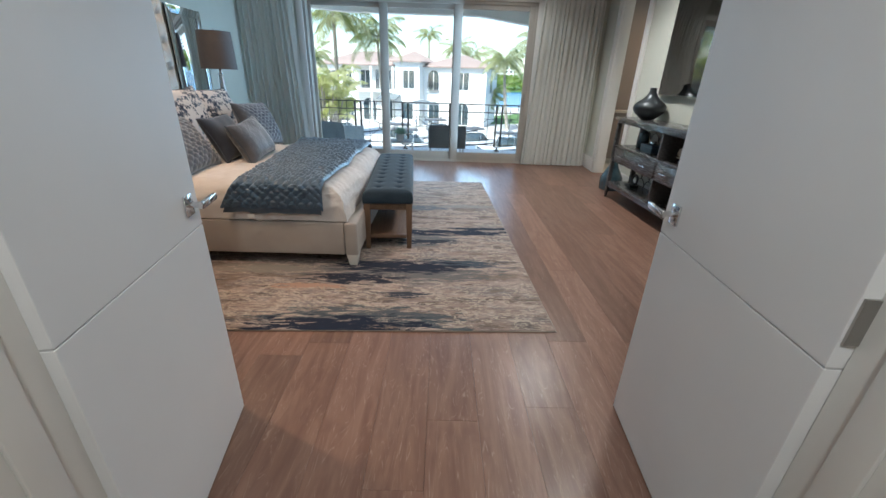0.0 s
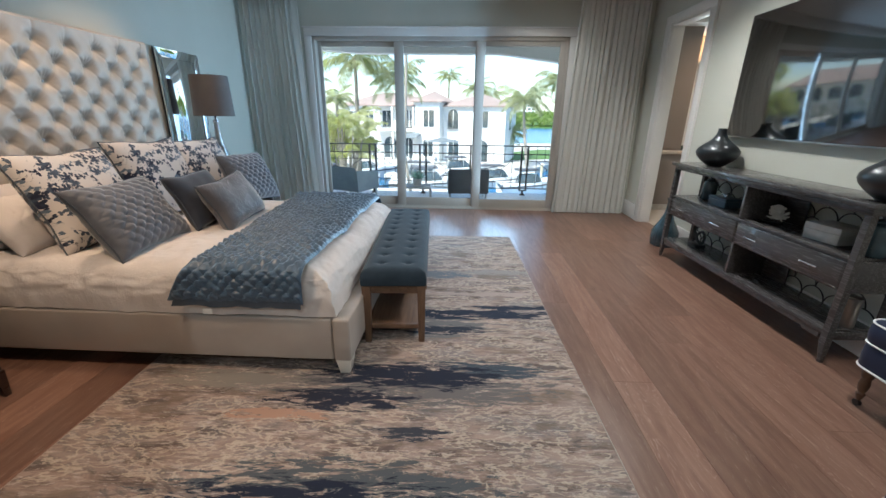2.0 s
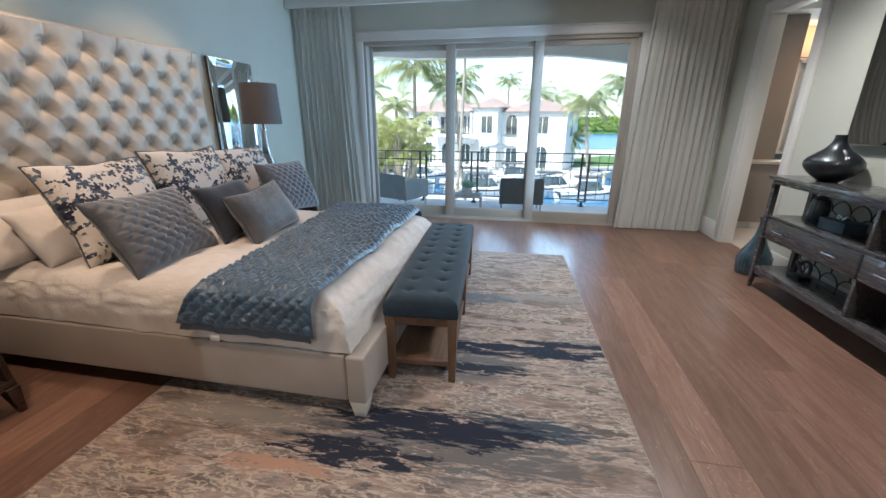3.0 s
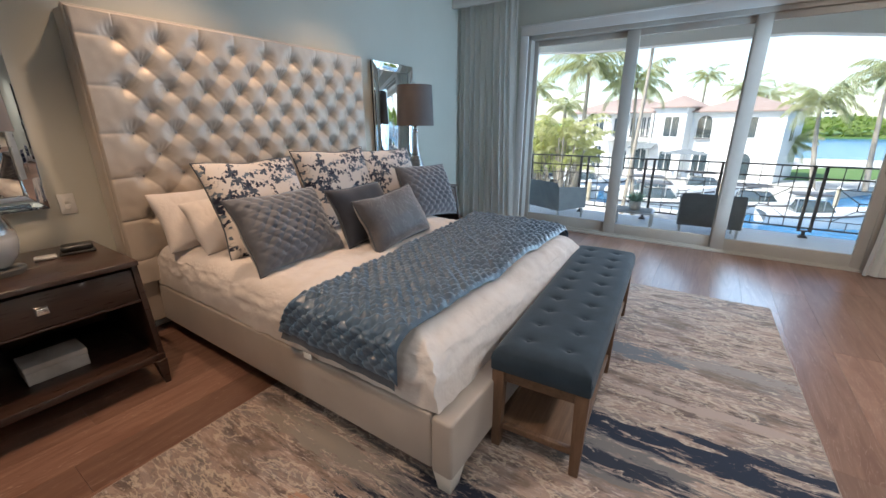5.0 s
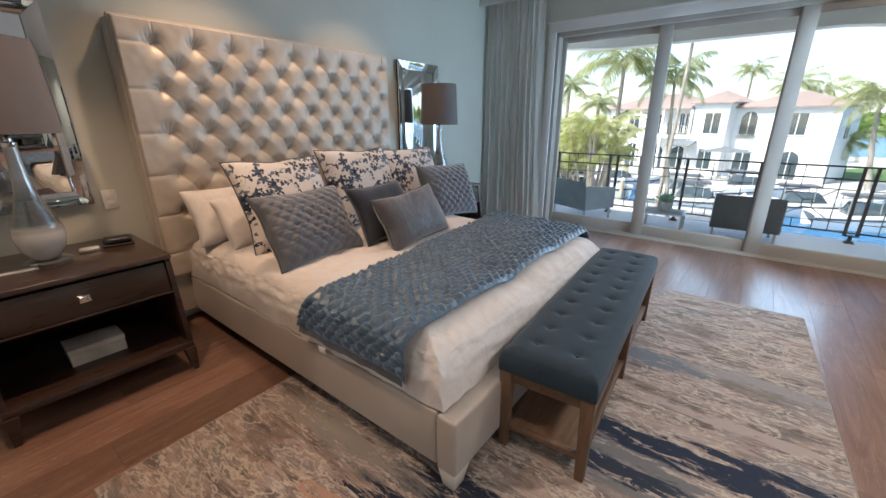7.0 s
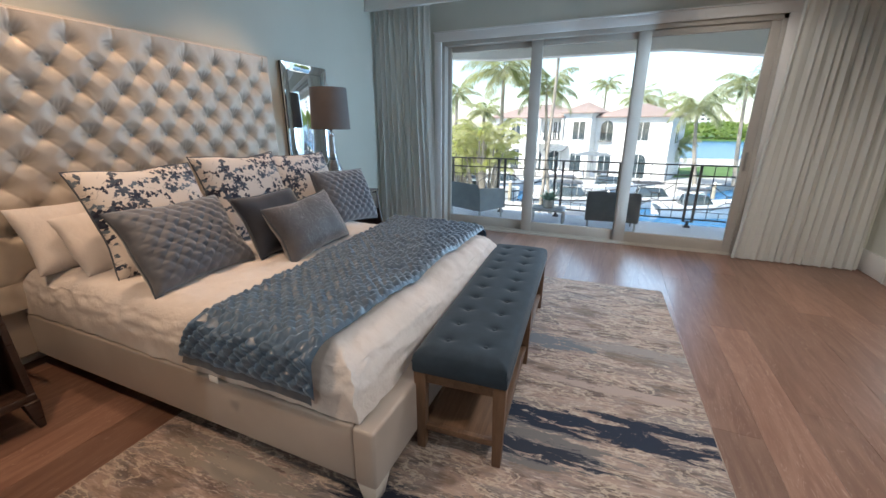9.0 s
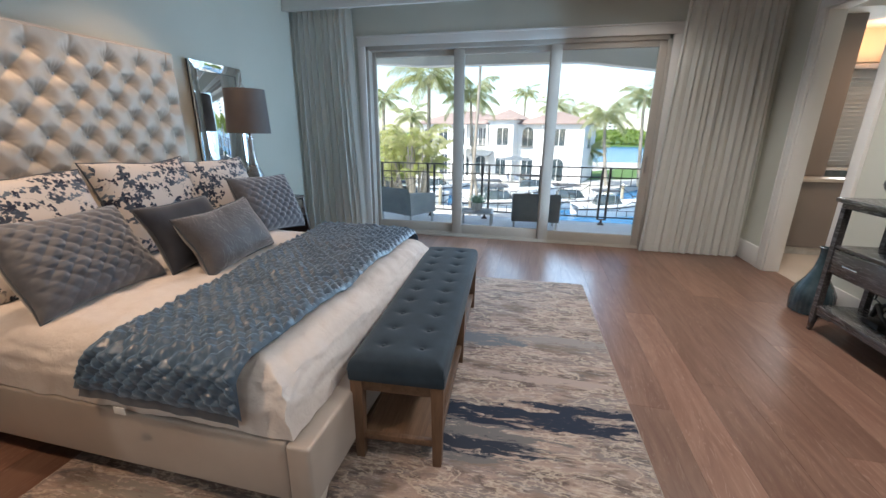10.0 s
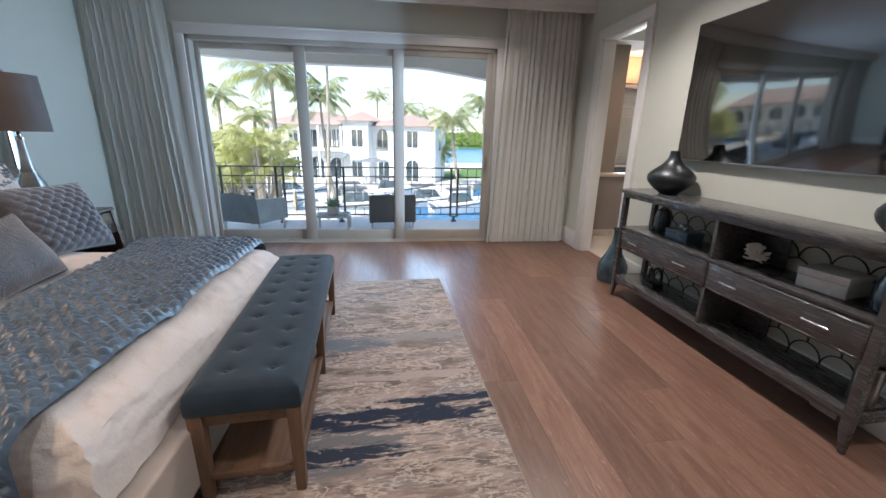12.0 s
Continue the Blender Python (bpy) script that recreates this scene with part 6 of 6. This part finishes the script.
def areca(x, y, seed, height, spread_, n, label, mat=None, z=-4.0):
    rnd = random.Random(seed)
    root = thing("areca_palm", pose(x, y, z), label, "shrub", "palm clumps beside the balcony")
    stems, leaves = bmesh.new(), bmesh.new()
    for i in range(n):
        a, q = rnd.uniform(0, 6.28), rnd.uniform(0.2, 1.0)
        r = spread_ * 0.35 * rnd.uniform(0, 1)
        top = Vector((r * math.cos(a) * 1.5, r * math.sin(a) * 1.5, height * (0.30 + 0.50 * q)))
        tube([(r * math.cos(a) * 0.4, r * math.sin(a) * 0.4, 0), top * 0.5, top], 0.035, 5, stems)
        for j in range(3):
            frond(leaves, top, a + rnd.uniform(-1.8, 1.8), rnd.uniform(0.7, 1.35), spread_ * rnd.uniform(0.5, 0.8), 1.9, 0.36, rnd, 24)
    part("stems", stems, BARK, root)
    part("foliage", leaves, mat or BUSH, root)


areca(-5.3, 27, 21, 6.6, 2.6, 34, "large yellow-green areca palm clump below the balcony")
areca(-7.4, 29, 22, 5.6, 2.4, 26, "yellow-green areca palm clump beside the canal")


def clump_tree(x, y, seed, h, w, label, mat, z=-4.0, n=900, leaf=0.30):
    rnd = random.Random(seed)
    root = thing("tree", pose(x, y, z), label, "tree", "trees by the canal")
    limbs = tube([(0, 0, 0), (0.1, 0.05, h * 0.3), (0, 0, h * 0.6)], 0.22, 8, None, False, lambda q: 1.2 - 0.7 * q)
    blobs = []
    for i in range(13):
        a, e = rnd.uniform(0, 6.28), rnd.uniform(-0.1, 1.3)
        c = Vector((math.cos(a) * math.cos(e) * w * 0.42, math.sin(a) * math.cos(e) * w * 0.42, h * 0.55 + math.sin(e) * h * 0.32))
        blobs.append((c, w * rnd.uniform(0.16, 0.27)))
        tube([(0, 0, h * 0.35), c * 0.6 + Vector((0, 0, h * 0.15)), c], 0.09, 5, limbs, False, lambda q: 1.1 - 0.8 * q)
    part("trunk", limbs, BARK, root)
    verts, faces = [], []
    for i in range(n):
        c, r = rnd.choice(blobs)
        d = Vector((rnd.gauss(0, 1), rnd.gauss(0, 1), rnd.gauss(0, 1))).normalized() * r * rnd.uniform(0.6, 1.1)
        p = c + d
        u = Vector((rnd.gauss(0, 1), rnd.gauss(0, 1), rnd.gauss(0, 1))).normalized() * leaf
        v = u.orthogonal().normalized() * leaf * 0.45
        b = len(verts)
        verts += [p - u, p + v, p + u, p - v]
        faces.append((b, b + 1, b + 2, b + 3))
    me = bpy.data.meshes.new("crown")
    me.from_pydata([tuple(q) for q in verts], [], faces)
    me.materials.append(mat)
    ob = new("crown", me)
    ob.parent = root


for i, (tx, ty, th, tw) in enumerate(((20, 27, 9.0, 6.0), (24, 33, 8.5, 6.5), (29, 30, 9.5, 7.0), (17, 33, 7.5, 5.0), (31, 39, 9.0, 7.0))):
    clump_tree(tx, ty, 40 + i, th, tw, "leafy bright green tree beside the canal", MANGROVE, -4.0, 2600, 0.30)
clump_tree(-11.5, 36, 60, 5.4, 5.0, "dense green garden tree beside the canal", BUSH, -4.7, 1600, 0.26)


def mangroves():
    """The far shore's tree belt: thousands of leaf clumps in one uneven mass."""
    rnd = random.Random(77)
    verts, faces = [], []
    for i in range(15000):
        x = rnd.uniform(-60, 150)
        row = rnd.random()
        y = 217 + 60 * row
        top = 3.6 + 4.2 * row + 1.3 * noise.noise((x * 0.07, y * 0.05, 0)) + 0.9 * noise.noise((x * 0.25, y * 0.2, 3))
        z = -4.1 + top * rnd.uniform(0.55 if row > 0.1 else 0.0, 1.0)
        s = rnd.uniform(0.7, 1.5)
        u = Vector((rnd.gauss(0, 1), rnd.gauss(0, 1), rnd.gauss(0, 0.6))).normalized() * s
        v = u.orthogonal().normalized() * s * 0.6
        p = Vector((x, y, z))
        b = len(verts)
        verts += [p - u, p + v, p + u, p - v]
        faces.append((b, b + 1, b + 2, b + 3))
    me = bpy.data.meshes.new("mangrove_belt")
    me.from_pydata([tuple(q) for q in verts], [], faces)
    me.materials.append(MANGROVE)
    tagged(new("mangrove_belt", me), "dense bright green mangrove belt on the far shore", "mangroves", kind="stuff")


mangroves()

# ---- boats and quay clutter ----
HULL = mottled("white_gelcoat", (0.72, 0.72, 0.71), (0.78, 0.78, 0.77), 0.25, 1, 30, 0.03)
CANVAS = fabric("dark_canvas", (0.05, 0.055, 0.065), (0.08, 0.085, 0.095), 0.8, 60)


def boat(x, y, turn, L, label):
    root = thing("boat", Matrix.Translation((x, y, -4.75)) @ pose(0, 0, 0, 0, 0, turn), label, "boat", "boats moored in the canal")
    B = L * 0.30

    def skin(u, v):
        t = u
        w = B / 2 * (1 - max(0.0, (t - 0.45) / 0.55) ** 2.2)
        sheer = 0.95 + 0.45 * t ** 2
        a = (v - 0.5) * 2
        yy = w * (1 if a > 0 else -1) * min(1.0, abs(a) * 1.25) ** 0.6
        z = -0.25 + (sheer + 0.25) * max(0.0, (abs(a) - 0.25) / 0.75) ** 1.1
        return (L * (t - 0.5) + 0.35 * t * abs(a), yy, z)

    part("hull", grid(24, 24, skin), HULL, root)

    def deck(u, v):
        w = B / 2 * (1 - max(0.0, (u - 0.45) / 0.55) ** 2.2)
        return (L * (u - 0.5) + 0.33 * u, w * (2 * v - 1) * 0.97, 0.84 + 0.45 * u ** 2 + 0.05 * (1 - (2 * v - 1) ** 2))

    part("deck", grid(20, 6, deck), HULL, root)
    part("stripe", grid(24, 1, lambda u, v: (L * (u - 0.5) + 0.33 * u, -B / 2 * (1 - max(0.0, (u - 0.45) / 0.55) ** 2.2) * 1.01 - 0.01, 0.62 + 0.38 * u ** 2 + 0.12 * v)), CANVAS, root)
    part("cabin", hull(rect(-L * 0.22, L * 0.16, -B * 0.33, B * 0.33, 0.85), rect(-L * 0.18, L * 0.06, -B * 0.27, B * 0.27, 1.65), 0.08), DARKGLASS, root)
    part("hardtop", hull(rect(-L * 0.26, L * 0.08, -B * 0.33, B * 0.33, 1.95), rect(-L * 0.24, L * 0.05, -B * 0.30, B * 0.30, 2.08), 0.04), CANVAS, root)
    for sx in (-L * 0.22, L * 0.02):
        for sy in (-1, 1):
            part("hardtop_post", tube([(sx, sy * B * 0.30, 0.9), (sx, sy * B * 0.29, 1.96)], 0.03, 6), ALU, root)


boat(4.2, 41.0, 12, 6.5, "white motorboat with dark canopy moored in the canal")
boat(-2.4, 42.5, 8, 7.5, "white cabin cruiser with dark stripe moored in the canal")
boat(1.0, 47.5, 6, 7.0, "white motorboat with dark canopy beside the seawall")
boat(-1.5, 38.8, 3, 7.0, "white open motorboat tied to the near dock")
boat(-9.5, 39.2, -4, 6.5, "white open motorboat tied to the near dock")
boat(6.8, 38.6, 16, 5.6, "small white motorboat with dark canopy near the dock")
boat(-8.5, 45.5, 5, 6.5, "small white motorboat moored beside the seawall")

PILE = mottled("dock_piling", (0.40, 0.34, 0.24), (0.52, 0.45, 0.33), 0.9, 2, 20, 0.5)
for i, (px, py, ph) in enumerate(((-6.6, 38.5, 3.4), (0.9, 38.8, 3.0), (2.0, 45.6, 3.0), (7.2, 43.5, 3.2), (9.4, 47.6, 3.0), (-4.2, 48.0, 2.8))):
    ob = thing("dock_piling", pose(px, py, -6.4), "pale round wooden dock piling standing in the canal", "piling", "dock pilings")
    part("shaft", lathe([(0.16, 0), (0.15, ph), (0.13, ph + 0.02)], 16), PILE, ob)
    part("cap", lathe([(0.17, ph + 0.021), (0.02, ph + 0.2)], 16), HULL, ob)
um = thing("parasol", pose(-1.2, 50.9, -4.0), "grey square parasol opened over the house's quay terrace", "parasol")
part("pole", tube([(0, 0, 0), (0, 0, 2.7)], 0.04, 10), ALU, um)
part("canopy", hull(rect(-1.9, 1.9, -1.0, 1.0, 2.55), rect(-0.1, 0.1, -0.1, 0.1, 3.0)), SLING, um)
for i in range(6):
    ob = thing("sun_lounger", Matrix.Translation((-5.5 + i * 1.15, 51.6, -4.0)) @ pose(0, 0, 0, 0, 0, 8), "white sun lounger on the quay terrace", "lounger", "loungers on the quay")
    part("frame", bx(-0.32, 0.32, -0.9, 0.9, 0.22, 0.30, 0.02, 1), HULL, ob)
    part("backrest", hull(rect(-0.30, 0.30, 0.30, 0.36, 0.31), rect(-0.30, 0.30, 0.75, 0.80, 0.72)), HULL, ob)
    for sx in (-1, 1):
        for sy in (-1, 1):
            part("leg", bx(sx * 0.27 - 0.02, sx * 0.27 + 0.02, sy * 0.8 - 0.02, sy * 0.8 + 0.02, 0, 0.22, 0.002, 1), HULL, ob)


# ---- floor planks ----
PLANK = material("oak_plank", (0.2, 0.12, 0.08), 0.4)
k = Net(PLANK)
at = k.coords((8, 0.9, 8))
sh = k.n.new("ShaderNodeVectorMath")
sh.operation = "ADD"
k.l.new(at, sh.inputs[0])
mul = k.n.new("ShaderNodeMath")
mul.operation = "MULTIPLY"
k.l.new(k.chance(), mul.inputs[0])
mul.inputs[1].default_value = 57.0
k.l.new(mul.outputs[0], sh.inputs[1])
g = k.noise(sh.outputs[0], 1.3, 5, 0.55, 2.2)
fine = k.noise(sh.outputs[0], 12, 3, 0.6)
base = k.mix("MIX", k.ramp(g, (0.35, 0.0), (0.68, 1.0)), (0.172, 0.088, 0.061), (0.252, 0.146, 0.104))
base = k.mix("MULTIPLY", 0.16, base, k.ramp(fine, (0.35, 0.75), (0.55, 1.0)))
tone = k.ramp(k.chance(), (0.0, 0.76), (0.5, 0.96), (1.0, 1.14))
rings = k.noise(sh.outputs[0], 1.1, 2, 0.4, 3.2)
vein = k.ramp(rings, (0.470, 0.0), (0.482, 0.55), (0.490, 0.0), (0.530, 0.0), (0.538, 0.4), (0.546, 0.0), (0.60, 0.0), (0.606, 0.5), (0.614, 0.0))
base = k.mix("MIX", k.math("MULTIPLY", vein, k.ramp(fine, (0.45, 0.0), (0.55, 1.0))), base, (0.42, 0.31, 0.25))
k.color(k.mix("MULTIPLY", 1.0, base, tone))
k.rough(k.math("ADD", k.math("MULTIPLY", fine, 0.06), 0.30))
k.bump(fine, 0.05, 0.001)


def floor_planks():
    width, rnd = 0.225, random.Random(5)
    meshes = {}
    x = X0 - 0.02
    while x < X1 - 0.001:
        y = 2.42 - rnd.uniform(0, 1.6)
        while y < Y1:
            length = rnd.choice((1.6, 1.9, 2.2))
            a, b = max(y, 2.41), min(y + length, Y1 - 0.012)
            if b - a > 0.03 and (a > Y0 - 0.2 or b > Y0 - 0.2 or -0.8 < x < 2.5):
                key = round(b - a, 3)
                if key not in meshes:
                    bm = bmesh.new()
                    box(bm, 0.0004, width - 0.0004, 0.0004, key - 0.0004, -0.014, 0)
                    bevel(bm, 0.0005, 1)
                    meshes[key] = finish(bm, "plank", PLANK)
                ob = new("plank", meshes[key])
                ob.parent = FLOOR
                ob.location = (x, a, rnd.uniform(-0.0003, 0.0))
            y += length
        x += width


floor_planks()
